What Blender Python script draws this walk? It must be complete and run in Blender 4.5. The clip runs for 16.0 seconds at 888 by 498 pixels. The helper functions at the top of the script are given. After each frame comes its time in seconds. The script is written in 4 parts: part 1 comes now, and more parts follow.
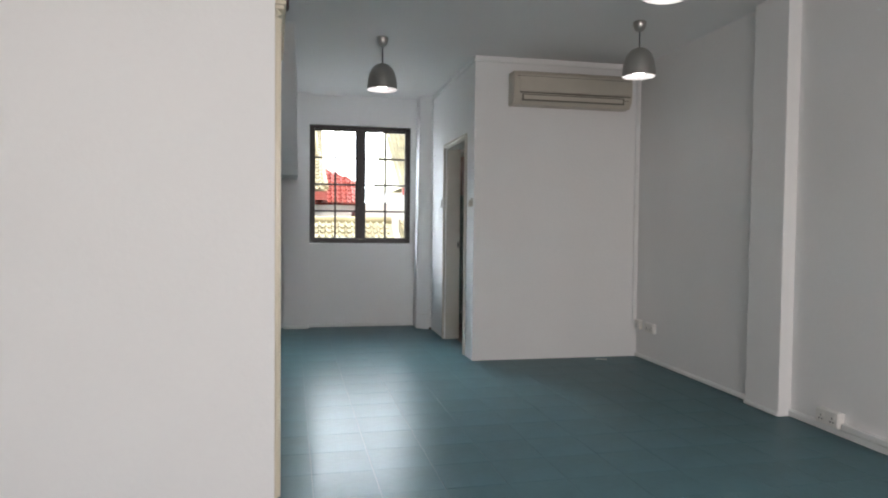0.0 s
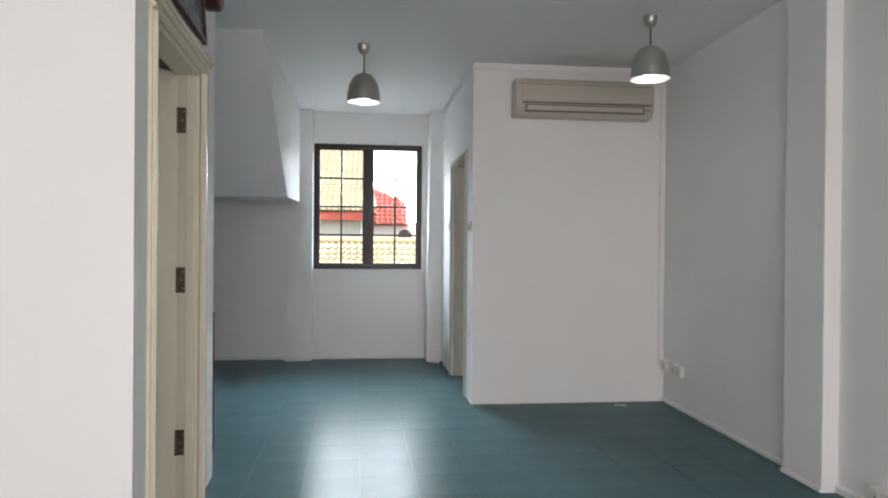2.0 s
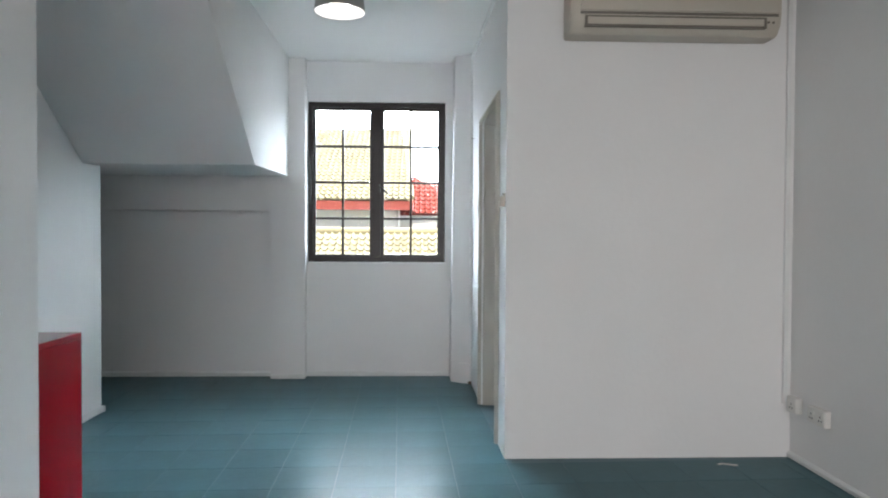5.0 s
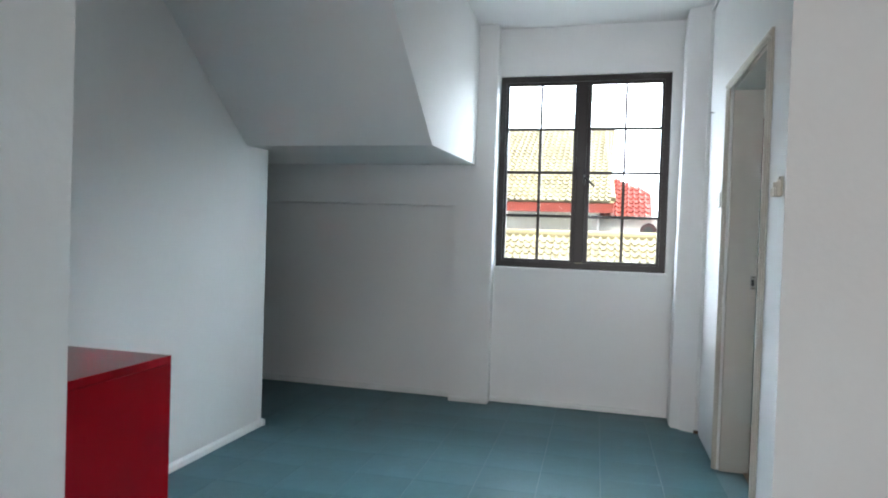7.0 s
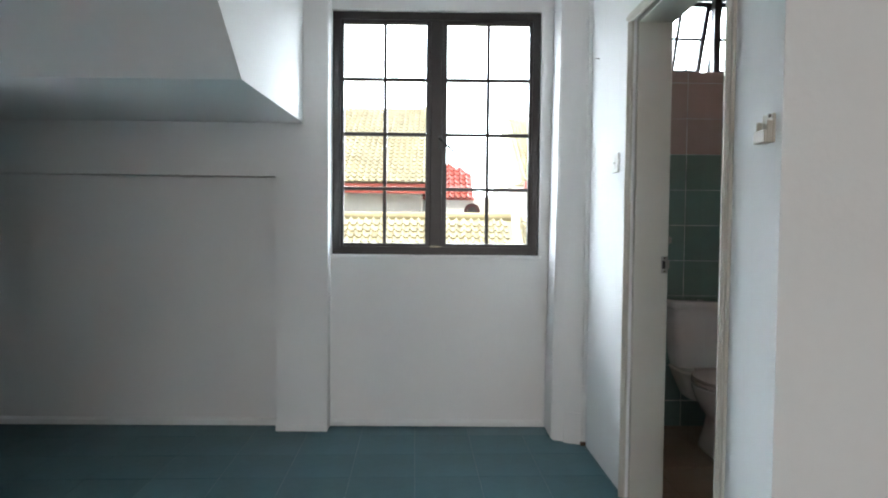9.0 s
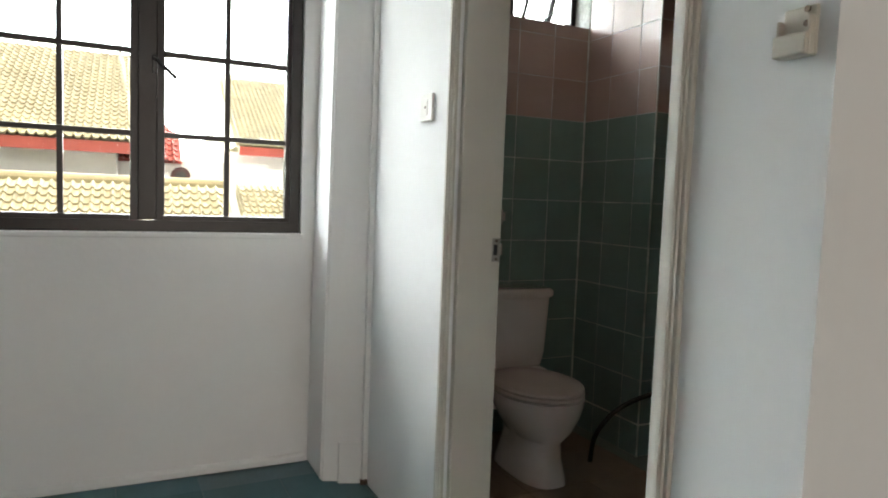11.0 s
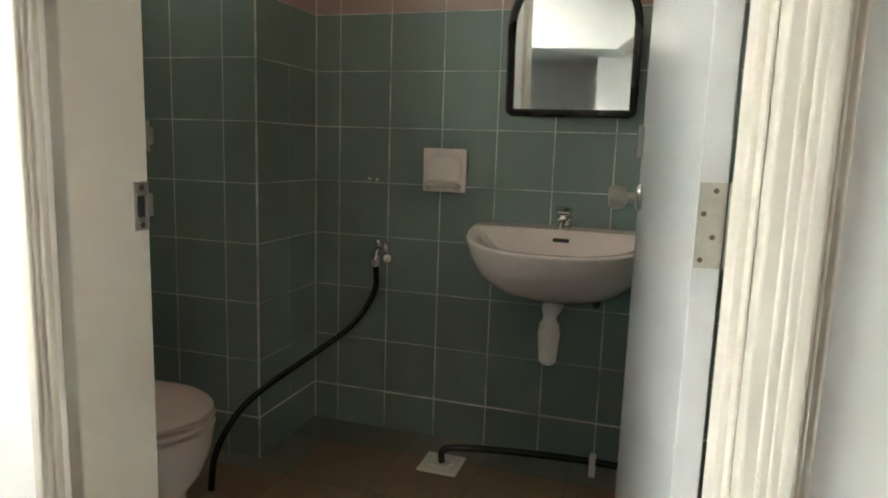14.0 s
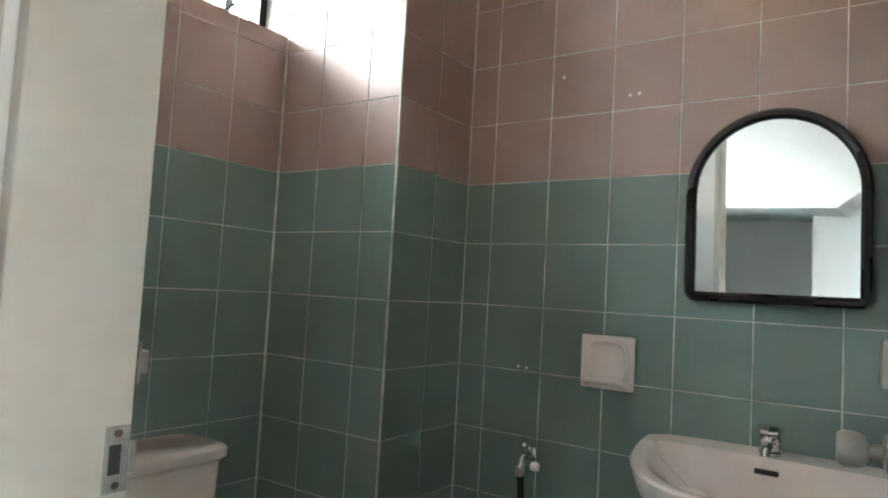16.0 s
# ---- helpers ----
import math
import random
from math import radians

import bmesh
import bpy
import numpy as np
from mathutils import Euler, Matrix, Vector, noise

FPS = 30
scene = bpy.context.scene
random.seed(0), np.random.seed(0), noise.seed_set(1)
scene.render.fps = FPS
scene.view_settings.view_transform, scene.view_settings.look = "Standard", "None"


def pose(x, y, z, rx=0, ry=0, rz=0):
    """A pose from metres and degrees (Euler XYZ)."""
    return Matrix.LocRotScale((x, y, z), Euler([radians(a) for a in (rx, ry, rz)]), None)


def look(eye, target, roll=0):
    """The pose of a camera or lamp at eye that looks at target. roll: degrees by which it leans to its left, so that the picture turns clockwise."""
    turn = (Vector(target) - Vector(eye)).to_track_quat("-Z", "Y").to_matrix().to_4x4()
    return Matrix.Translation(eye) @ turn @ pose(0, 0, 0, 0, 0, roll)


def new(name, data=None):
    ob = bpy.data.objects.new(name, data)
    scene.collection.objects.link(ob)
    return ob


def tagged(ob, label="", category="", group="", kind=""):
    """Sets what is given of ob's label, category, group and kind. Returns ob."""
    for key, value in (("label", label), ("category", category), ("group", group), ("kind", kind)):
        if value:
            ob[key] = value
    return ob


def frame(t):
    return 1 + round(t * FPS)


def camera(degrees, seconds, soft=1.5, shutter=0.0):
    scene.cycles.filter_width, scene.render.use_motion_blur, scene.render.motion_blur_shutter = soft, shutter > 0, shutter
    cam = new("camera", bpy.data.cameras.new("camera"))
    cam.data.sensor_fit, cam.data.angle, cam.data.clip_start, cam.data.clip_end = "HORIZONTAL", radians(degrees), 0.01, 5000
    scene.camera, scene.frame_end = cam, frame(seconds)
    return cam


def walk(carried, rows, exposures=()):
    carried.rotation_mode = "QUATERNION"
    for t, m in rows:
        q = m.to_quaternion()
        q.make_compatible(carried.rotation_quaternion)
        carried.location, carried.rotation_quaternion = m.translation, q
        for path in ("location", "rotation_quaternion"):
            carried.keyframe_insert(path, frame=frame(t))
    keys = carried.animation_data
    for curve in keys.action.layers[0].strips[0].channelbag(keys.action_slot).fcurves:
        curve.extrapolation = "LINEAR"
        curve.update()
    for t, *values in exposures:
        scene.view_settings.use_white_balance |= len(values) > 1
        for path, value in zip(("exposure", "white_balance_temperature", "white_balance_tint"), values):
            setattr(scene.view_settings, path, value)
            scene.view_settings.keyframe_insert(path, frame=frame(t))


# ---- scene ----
cam = camera(68.1, 16.0, soft=2.0)
PATH = [
    (0, (0.029, -0.154, 1.191), (0.424, 1.806, 1.122), 0.6),
    (0.5, (0.2, -0.123, 1.202), (0.532, 1.848, 1.143), 0.7),
    (1, (0.357, 0.01, 1.21), (0.657, 1.987, 1.166), 0.7),
    (1.5, (0.507, 0.178, 1.21), (0.771, 2.16, 1.175), 0.7),
    (2, (0.664, 0.361, 1.251), (0.874, 2.35, 1.24), 0.5),
    (2.5, (0.757, 0.58, 1.238), (0.947, 2.571, 1.226), 0.3),
    (3, (0.826, 0.842, 1.228), (1.0, 2.835, 1.212), 0.2),
    (5.5, (0.972, 2.205, 1.189), (0.981, 4.205, 1.149), 0.6),
    (6, (0.958, 2.447, 1.177), (0.85, 4.443, 1.135), 1.0),
    (6.5, (0.898, 2.7, 1.189), (0.55, 4.669, 1.162), 1.4),
    (7, (0.861, 2.914, 1.185), (0.35, 4.848, 1.147), 1.9),
    (7.5, (0.835, 3.122, 1.199), (0.378, 5.069, 1.135), 2.0),
    (8, (0.761, 3.367, 1.181), (0.473, 5.345, 1.108), 1.3),
    (8.2, (0.713, 3.474, 1.173), (0.491, 5.461, 1.106), 1.1),
    (10.3, (0.527, 4.532, 1.137), (1.069, 6.453, 1.028), 0.9),
    (10.5, (0.522, 4.633, 1.13), (1.164, 6.524, 1.027), 1.1),
    (11, (0.539, 4.865, 1.142), (1.396, 6.666, 0.996), 2.1),
    (11.5, (0.5, 5.052, 1.12), (1.609, 6.705, 0.927), 2.5),
    (12, (0.495, 5.244, 1.117), (1.827, 6.716, 0.87), 2.0),
    (12.5, (0.565, 5.434, 1.103), (2.058, 6.739, 0.844), 1.9),
    (13, (0.653, 5.601, 1.095), (2.306, 6.691, 0.814), 2.7),
    (13.5, (0.702, 5.783, 1.103), (2.505, 6.592, 0.797), 2.4),
    (14, (0.754, 5.889, 1.098), (2.64, 6.481, 0.794), 1.9),
    (14.5, (0.872, 5.922, 1.1), (2.781, 6.448, 0.824), 1.7),
    (15, (1.039, 5.907, 1.115), (2.924, 6.553, 0.951), 2.0),
    (15.5, (1.119, 5.913, 1.16), (2.918, 6.786, 1.152), 2.4),
    (16, (1.141, 5.914, 1.199), (2.783, 7.047, 1.328), 3.2),
]
EXPOSURES = [(0, 0.32, 6650, 14), (3, 0.70, 6600, 13), (5.5, 0.72, 6350, 11), (8, 0.70, 6300, 10), (10.5, 0.42, 7200, 12), (12.5, 0.58, 7700, 10), (13, 0.92, 8000, 11), (13.5, 1.10, 8200, 10), (14.5, 1.62, 8000, 11), (15, 1.80, 7700, 11), (15.5, 1.92, 7200, 11), (16, 1.86, 6900, 9)]
walk(cam, [(t, look(eye, target, roll)) for t, eye, target, roll in PATH], EXPOSURES)

# ---------------------------------------------------------------- world, sun, large lights
SUN_EL, SUN_ROT = radians(58), radians(205)
world = bpy.data.worlds.new("world")
scene.world = world
world.use_nodes = True
wn = world.node_tree
sky = wn.nodes.new("ShaderNodeTexSky")
sky.sky_type = "NISHITA"
sky.sun_disc = False
sky.sun_elevation, sky.sun_rotation = SUN_EL, SUN_ROT
sky.air_density, sky.dust_density = 1.0, 4.0
wn.links.new(sky.outputs[0], wn.nodes["Background"].inputs[0])
wn.nodes["Background"].inputs[1].default_value = 0.15

sun = new("sun", bpy.data.lights.new("sun", "SUN"))
sun.data.energy, sun.data.angle, sun.data.color = 3.6, radians(0.6), (1.0, 0.95, 0.86)
sun.matrix_world = look((6, -12, 21), (0, 0, 0))


def area(name, m, w, h, watts, colour):
    ob = new(name, bpy.data.lights.new(name, "AREA"))
    ob.data.shape, ob.data.size, ob.data.size_y = "RECTANGLE", w, h
    ob.data.energy, ob.data.color = watts, colour
    ob.matrix_world = m
    return ob


# daylight that enters by the openings
# a strip under the high window head stands in for the sky above
area("daylight_bath", look((2.235, 7.715, 2.46), (2.235, 6.715, 1.86)), 0.72, 0.09, 0.3, (0.95, 0.96, 1.0))
area("daylight_front", look((0.6, -2.93, 1.55), (0.6, 8, 1.2)), 4.4, 1.6, 104, (1.0, 0.93, 0.89))


# ---------------------------------------------------------------- materials
def material(name, colour, rough=0.5, metal=0.0, vary=0.06, scale=3.0, fine=60.0, bump=0.02, spec=0.5, random_amount=0.0, coat=0.0, island=0.0):
    """A painted or natural surface: two scales of variation in tone and gloss, and fine relief."""
    m = bpy.data.materials.new(name)
    m.use_nodes = True
    t = m.node_tree
    b = t.nodes["Principled BSDF"]
    b.inputs["Roughness"].default_value, b.inputs["Metallic"].default_value = rough, metal
    b.inputs["Specular IOR Level"].default_value = spec
    b.inputs["Coat Weight"].default_value = coat
    co = t.nodes.new("ShaderNodeTexCoord")
    big, small = t.nodes.new("ShaderNodeTexNoise"), t.nodes.new("ShaderNodeTexNoise")
    for n, s, d in ((big, scale, 5), (small, fine, 3)):
        n.inputs["Scale"].default_value, n.inputs["Detail"].default_value = s, d
        t.links.new(co.outputs["Object"], n.inputs["Vector"])
    mix = t.nodes.new("ShaderNodeMath")
    mix.operation = "MULTIPLY_ADD"
    mix.inputs[1].default_value = 0.35
    t.links.new(small.outputs[0], mix.inputs[0])
    t.links.new(big.outputs[0], mix.inputs[2])
    rng = t.nodes.new("ShaderNodeMapRange")
    rng.inputs[1].default_value, rng.inputs[2].default_value = 0.4, 0.95
    rng.inputs[3].default_value, rng.inputs[4].default_value = 1.0 - vary, 1.0 + vary
    t.links.new(mix.outputs[0], rng.inputs[0])
    last = rng.outputs[0]
    if random_amount or island:
        src = t.nodes.new("ShaderNodeObjectInfo").outputs["Random"] if random_amount else t.nodes.new("ShaderNodeNewGeometry").outputs["Random Per Island"]
        r2 = t.nodes.new("ShaderNodeMapRange")
        a = random_amount or island
        r2.inputs[3].default_value, r2.inputs[4].default_value = 1 - a, 1 + a
        t.links.new(src, r2.inputs[0])
        mul = t.nodes.new("ShaderNodeMath")
        mul.operation = "MULTIPLY"
        t.links.new(last, mul.inputs[0])
        t.links.new(r2.outputs[0], mul.inputs[1])
        last = mul.outputs[0]
    sc = t.nodes.new("ShaderNodeVectorMath")
    sc.operation = "SCALE"
    sc.inputs[0].default_value = colour
    t.links.new(last, sc.inputs["Scale"])
    t.links.new(sc.outputs[0], b.inputs["Base Color"])
    rr = t.nodes.new("ShaderNodeMapRange")
    rr.inputs[1].default_value, rr.inputs[2].default_value = 0.3, 0.8
    rr.inputs[3].default_value, rr.inputs[4].default_value = max(0.02, rough * 0.94), min(1, rough * 1.06)
    t.links.new(big.outputs[0], rr.inputs[0])
    t.links.new(rr.outputs[0], b.inputs["Roughness"])
    if bump:
        bp = t.nodes.new("ShaderNodeBump")
        bp.inputs["Strength"].default_value, bp.inputs["Distance"].default_value = 1.0, bump * 0.05
        t.links.new(mix.outputs[0], bp.inputs["Height"])
        t.links.new(bp.outputs[0], b.inputs["Normal"])
    return m


def glowing(name, colour, strength):
    m = bpy.data.materials.new(name)
    m.use_nodes = True
    b = m.node_tree.nodes["Principled BSDF"]
    b.inputs["Base Color"].default_value = (*colour, 1)
    b.inputs["Emission Color"].default_value = (*colour, 1)
    b.inputs["Emission Strength"].default_value = strength
    return m


PAINT = material("wall_paint", (0.80, 0.80, 0.795), 0.72, vary=0.025, scale=1.3, fine=35, bump=0.05, spec=0.22)
CEIL = material("ceiling_paint", (0.84, 0.835, 0.825), 0.6, vary=0.02, scale=1.0, fine=40, bump=0.03, spec=0.25)
SKIRT = material("skirting_paint", (0.76, 0.77, 0.76), 0.35, vary=0.06, scale=6, fine=50, bump=0.04)
FLOOR = material("teal_floor_paint", (0.078, 0.152, 0.174), 0.31, vary=0.12, scale=2.2, fine=28, bump=0.03, spec=0.045, random_amount=0.03)
FLOOR_FAR = material("teal_floor_paint_joined", (0.078, 0.152, 0.174), 0.31, vary=0.12, scale=2.2, fine=28, bump=0.03, spec=0.045, island=0.03)
JOINT = material("floor_joint", (0.072, 0.138, 0.160), 0.5, vary=0.2, scale=8, fine=60)
CREAM = material("cream_gloss_paint", (0.82, 0.75, 0.61), 0.2, vary=0.03, scale=4, fine=30, bump=0.008)
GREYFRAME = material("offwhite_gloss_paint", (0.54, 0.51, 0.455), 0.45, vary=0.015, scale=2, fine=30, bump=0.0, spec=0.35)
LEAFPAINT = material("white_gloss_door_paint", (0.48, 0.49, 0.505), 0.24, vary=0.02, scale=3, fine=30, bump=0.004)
REDPAINT = material("red_lacquer", (0.24, 0.003, 0.008), 0.2, vary=0.015, scale=2, fine=30, bump=0.0, spec=0.25)
DARKWOOD = material("dark_brown_window_paint", (0.010, 0.007, 0.007), 0.4, vary=0.25, scale=8, fine=60, bump=0.04)
PLASTIC = material("white_plastic", (0.74, 0.73, 0.70), 0.3, vary=0.03, scale=10, fine=80, bump=0.005)
AGED = material("aged_cream_plastic", (0.52, 0.48, 0.41), 0.35, vary=0.04, scale=6, fine=60, bump=0.01)
AGED_DARK = material("aircon_grille", (0.17, 0.155, 0.13), 0.45, vary=0.06, scale=10, fine=60, bump=0.01)
DARKPLASTIC = material("dark_plastic", (0.02, 0.02, 0.022), 0.35, vary=0.15, scale=10, fine=60, bump=0.005)
ALU = material("brushed_aluminium", (0.46, 0.45, 0.43), 0.34, 0.9, vary=0.08, scale=12, fine=140, bump=0.01)
WHITEIN = material("white_enamel", (0.66, 0.66, 0.67), 0.4, vary=0.02, scale=10, fine=60, bump=0)
WARMBULB = glowing("warm_lamp_glow", (1.0, 0.66, 0.42), 21.0)
BULB = glowing("lamp_glow", (1.0, 0.96, 0.92), 4.5)
STEEL = material("worn_steel", (0.36, 0.345, 0.32), 0.32, 1.0, vary=0.12, scale=20, fine=120, bump=0.02)
BRONZE = material("brown_hinge_metal", (0.12, 0.085, 0.06), 0.45, 0.7, vary=0.3, scale=20, fine=120, bump=0.03)
CHROME = material("chrome", (0.75, 0.75, 0.75), 0.08, 1.0, vary=0.04, scale=20, fine=100, bump=0)
CERAMIC = material("pale_pink_ceramic", (0.76, 0.685, 0.66), 0.10, vary=0.025, scale=4, fine=40, bump=0.003, coat=0.4)
SEATPINK = material("pale_pink_plastic", (0.58, 0.48, 0.45), 0.22, vary=0.03, scale=4, fine=40, bump=0.003)
GREEN_TILE = material("green_wall_tile", (0.178, 0.250, 0.230), 0.25, vary=0.05, scale=3.5, fine=45, bump=0.006, random_amount=0.05)
PINK_TILE = material("dusty_pink_wall_tile", (0.36, 0.27, 0.245), 0.25, vary=0.05, scale=3.5, fine=45, bump=0.006, random_amount=0.04)
GROUT = material("pale_grout", (0.52, 0.55, 0.52), 0.8, vary=0.6, scale=8, fine=70, bump=0.05)
BROWN_TILE = material("brown_floor_tile", (0.20, 0.135, 0.09), 0.4, vary=0.18, scale=5, fine=50, bump=0.05, random_amount=0.07)
BROWN_JOINT = material("brown_floor_joint", (0.15, 0.105, 0.075), 0.6, vary=0.2, scale=6, fine=60, bump=0.04)
GREEN_EDGE = material("green_floor_border_tile", (0.13, 0.155, 0.125), 0.4, vary=0.15, scale=6, fine=60, bump=0.04, random_amount=0.06)
RUBBER = material("black_rubber_hose", (0.005, 0.011, 0.008), 0.22, vary=0.2, scale=20, fine=90, bump=0.01)
BLACKFRAME = material("black_mirror_frame", (0.010, 0.010, 0.011), 0.28, vary=0.1, scale=8, fine=60, bump=0.004)
SILVER = material("mirror_silver", (0.90, 0.92, 0.91), 0.02, 1.0, vary=0.01, scale=2, fine=20, bump=0)
REDWOOD = material("dark_red_wood", (0.045, 0.010, 0.010), 0.3, vary=0.25, scale=12, fine=60, bump=0.03)
PICTURE = material("faded_green_print", (0.16, 0.21, 0.20), 0.15, vary=0.35, scale=14, fine=60, bump=0)
ROOF = material("yellow_ochre_roof_tile", (0.35, 0.31, 0.18), 0.8, vary=0.25, scale=2, fine=20, bump=0.06, random_amount=0.16)
ROOFRED = material("red_roof_tile", (0.36, 0.06, 0.04), 0.75, vary=0.2, scale=2, fine=20, bump=0.06, random_amount=0.14)
FASCIA = material("red_fascia_paint", (0.33, 0.07, 0.05), 0.5, vary=0.15, scale=3, fine=30, bump=0.03)
RENDER_WALL = material("white_rendered_wall", (0.72, 0.70, 0.66), 0.8, vary=0.08, scale=1.2, fine=25, bump=0.05)
EARTH = material("ground_asphalt", (0.06, 0.06, 0.058), 0.9, vary=0.3, scale=0.4, fine=20, bump=0.1)

SKYGLOW = glowing("hazy_sky_glow", (0.79, 0.91, 1.0), 27.0)

GLASS = bpy.data.materials.new("window_glass")
GLASS.use_nodes = True
gt = GLASS.node_tree
gb = gt.nodes["Principled BSDF"]
gb.inputs["Transmission Weight"].default_value = 1.0
gb.inputs["Roughness"].default_value = 0.0
gb.inputs["IOR"].default_value = 1.05
gb.inputs["Base Color"].default_value = (0.98, 1.0, 0.99, 1)


# ---------------------------------------------------------------- building helpers
def mesh_of(bm, name, mat, smooth=False):
    me = bpy.data.meshes.new(name)
    bmesh.ops.recalc_face_normals(bm, faces=bm.faces)
    bm.to_mesh(me)
    bm.free()
    me.materials.append(mat)
    if smooth:
        me.polygons.foreach_set("use_smooth", [True] * len(me.polygons))
        me.set_sharp_from_angle(angle=radians(38))
    return me


def part(name, bm, mat, parent, label="", smooth=False, m=None):
    ob = new(name, mesh_of(bm, name, mat, smooth))
    ob.parent = parent
    if m is not None:
        ob.matrix_local = m
    if label:
        tagged(ob, label)
    return ob


def thing(name, m, label, category, group=""):
    ob = new(name)
    ob.empty_display_size = 0.1
    ob.matrix_world = m if isinstance(m, Matrix) else Matrix.Translation(m)
    return tagged(ob, label, category, group)


def structure(name, bm, mat, label, category, smooth=False):
    return tagged(new(name, mesh_of(bm, name, mat, smooth)), label, category, kind="structure")


def box(bm, x0, x1, y0, y1, z0, z1, bevel=0.0, seg=2):
    verts = [bm.verts.new((x, y, z)) for x in (x0, x1) for y in (y0, y1) for z in (z0, z1)]
    faces = [bm.faces.new([verts[i] for i in q]) for q in ((0, 1, 3, 2), (4, 6, 7, 5), (0, 4, 5, 1), (2, 3, 7, 6), (0, 2, 6, 4), (1, 5, 7, 3))]
    if bevel:
        edges = list({e for f in faces for e in f.edges})
        bmesh.ops.bevel(bm, geom=edges, offset=bevel, segments=seg, profile=0.5, affect="EDGES")
    return bm


def boxes(*dims, bevel=0.0):
    bm = bmesh.new()
    for d in dims:
        box(bm, *d, bevel=bevel)
    return bm


def prism(bm, pts, lo, hi, axis="z"):
    """Extrudes an outline along an axis. For axis x the outline is (y, z), for y it is (x, z)."""
    def place(p, h):
        return {"z": (p[0], p[1], h), "x": (h, p[0], p[1]), "y": (p[0], h, p[1])}[axis]
    a = [bm.verts.new(place(p, lo)) for p in pts]
    b = [bm.verts.new(place(p, hi)) for p in pts]
    bm.faces.new(a)
    bm.faces.new(b)
    for i in range(len(pts)):
        j = (i + 1) % len(pts)
        bm.faces.new((a[i], a[j], b[j], b[i]))
    return bm


def lathe(profile, seg=32, axis="z", centre=(0, 0, 0)):
    """Turns a profile of (radius, height) round an axis."""
    bm = bmesh.new()
    rings = []
    for r, h in profile:
        ring = []
        for i in range(seg):
            a = 2 * math.pi * i / seg
            u, v = r * math.cos(a), r * math.sin(a)
            p = {"z": (u, v, h), "x": (h, u, v), "y": (u, h, v)}[axis]
            ring.append(bm.verts.new([p[k] + centre[k] for k in range(3)]))
        rings.append(ring)
    for a, b in zip(rings, rings[1:]):
        for i in range(seg):
            j = (i + 1) % seg
            bm.faces.new((a[i], a[j], b[j], b[i]))
    bm.faces.new(rings[0])
    bm.faces.new(rings[-1])
    return bm


def rings_mesh(rings, cap=True):
    """Skins closed loops of equal length."""
    bm = bmesh.new()
    made = [[bm.verts.new(p) for p in ring] for ring in rings]
    n = len(rings[0])
    for a, b in zip(made, made[1:]):
        for i in range(n):
            j = (i + 1) % n
            bm.faces.new((a[i], a[j], b[j], b[i]))
    if cap:
        bm.faces.new(made[0])
        bm.faces.new(made[-1])
    return bm


def tube(points, radius, seg=12):
    pts = [Vector(p) for p in points]
    rings = []
    for i, p in enumerate(pts):
        d = (pts[min(i + 1, len(pts) - 1)] - pts[max(i - 1, 0)]).normalized()
        side = d.cross(Vector((0.31, 0.17, 0.93))).normalized()
        up = side.cross(d).normalized()
        rings.append([p + radius * (math.cos(a) * side + math.sin(a) * up) for a in (2 * math.pi * k / seg for k in range(seg))])
    return rings_mesh(rings)


def spline(ctrl, n=10):
    """A smooth curve through control points."""
    p = [Vector(c) for c in ctrl]
    p = [2 * p[0] - p[1]] + p + [2 * p[-1] - p[-2]]
    out = []
    for i in range(1, len(p) - 2):
        for k in range(n):
            t = k / n
            a, b, c, d = p[i - 1], p[i], p[i + 1], p[i + 2]
            out.append(0.5 * (2 * b + (c - a) * t + (2 * a - 5 * b + 4 * c - d) * t * t + (3 * b - a - 3 * c + d) * t ** 3))
    return out + [p[-2]]


# ---------------------------------------------------------------- the shell
H = 2.69
bm = bmesh.new()
box(bm, -2.5, 3.3, -3.2, 7.9, H, H + 0.15)
structure("ceiling", bm, CEIL, "smooth white painted ceiling", "ceiling")

bm = bmesh.new()
box(bm, -2.5, 1.56, -3.2, 7.9, -0.15, -0.0016)
box(bm, 1.56, 3.3, -3.2, 5.53, -0.15, -0.0016)
floor = structure("floor", bm, JOINT, "teal painted square floor tiles with a soft sheen", "floor")
floor_bath = structure("floor_bath", boxes((1.56, 3.3, 5.53, 7.9, -0.15, -0.0016)), BROWN_JOINT, "brown tiled bathroom floor with a green border", "floor")

# north wall with the casement window; the wall round the alcove stands proud
WX0, WX1, WZ0, WZ1 = 0.003, 1.178, 0.983, 2.352
bm = boxes((-2.5, WX0, 7.61, 7.86, 0, H), (WX1, 1.47, 7.61, 7.86, 0, H), (WX0, WX1, 7.61, 7.86, 0, WZ0), (WX0, WX1, 7.61, 7.86, WZ1, H))
structure("wall_north", bm, PAINT, "white painted wall below and round the window", "wall")
bm = prism(bmesh.new(), [(-0.283, 0), (0.0, 0), (0.0, H), (-2.3, H), (-2.3, 1.415), (-0.283, 1.415)], 7.50, 7.612, "y")
bmesh.ops.bevel(bm, geom=list(bm.edges), offset=0.005, segments=2, affect="EDGES")
structure("trim_pier", bm, PAINT, "white plastered pier framing a recessed panel", "wall")
bm = prism(bmesh.new(), [(1.222, 7.375), (1.40, 7.305), (1.40, 7.612), (1.222, 7.612)], 0, H)
for v in bm.verts:
    if v.co.x < 1.3:
        v.co.x += 0.010 * v.co.z
bmesh.ops.bevel(bm, geom=list(bm.edges), offset=0.008, segments=2, affect="EDGES")
structure("wall_post", bm, PAINT, "white plastered post beside the window", "wall")
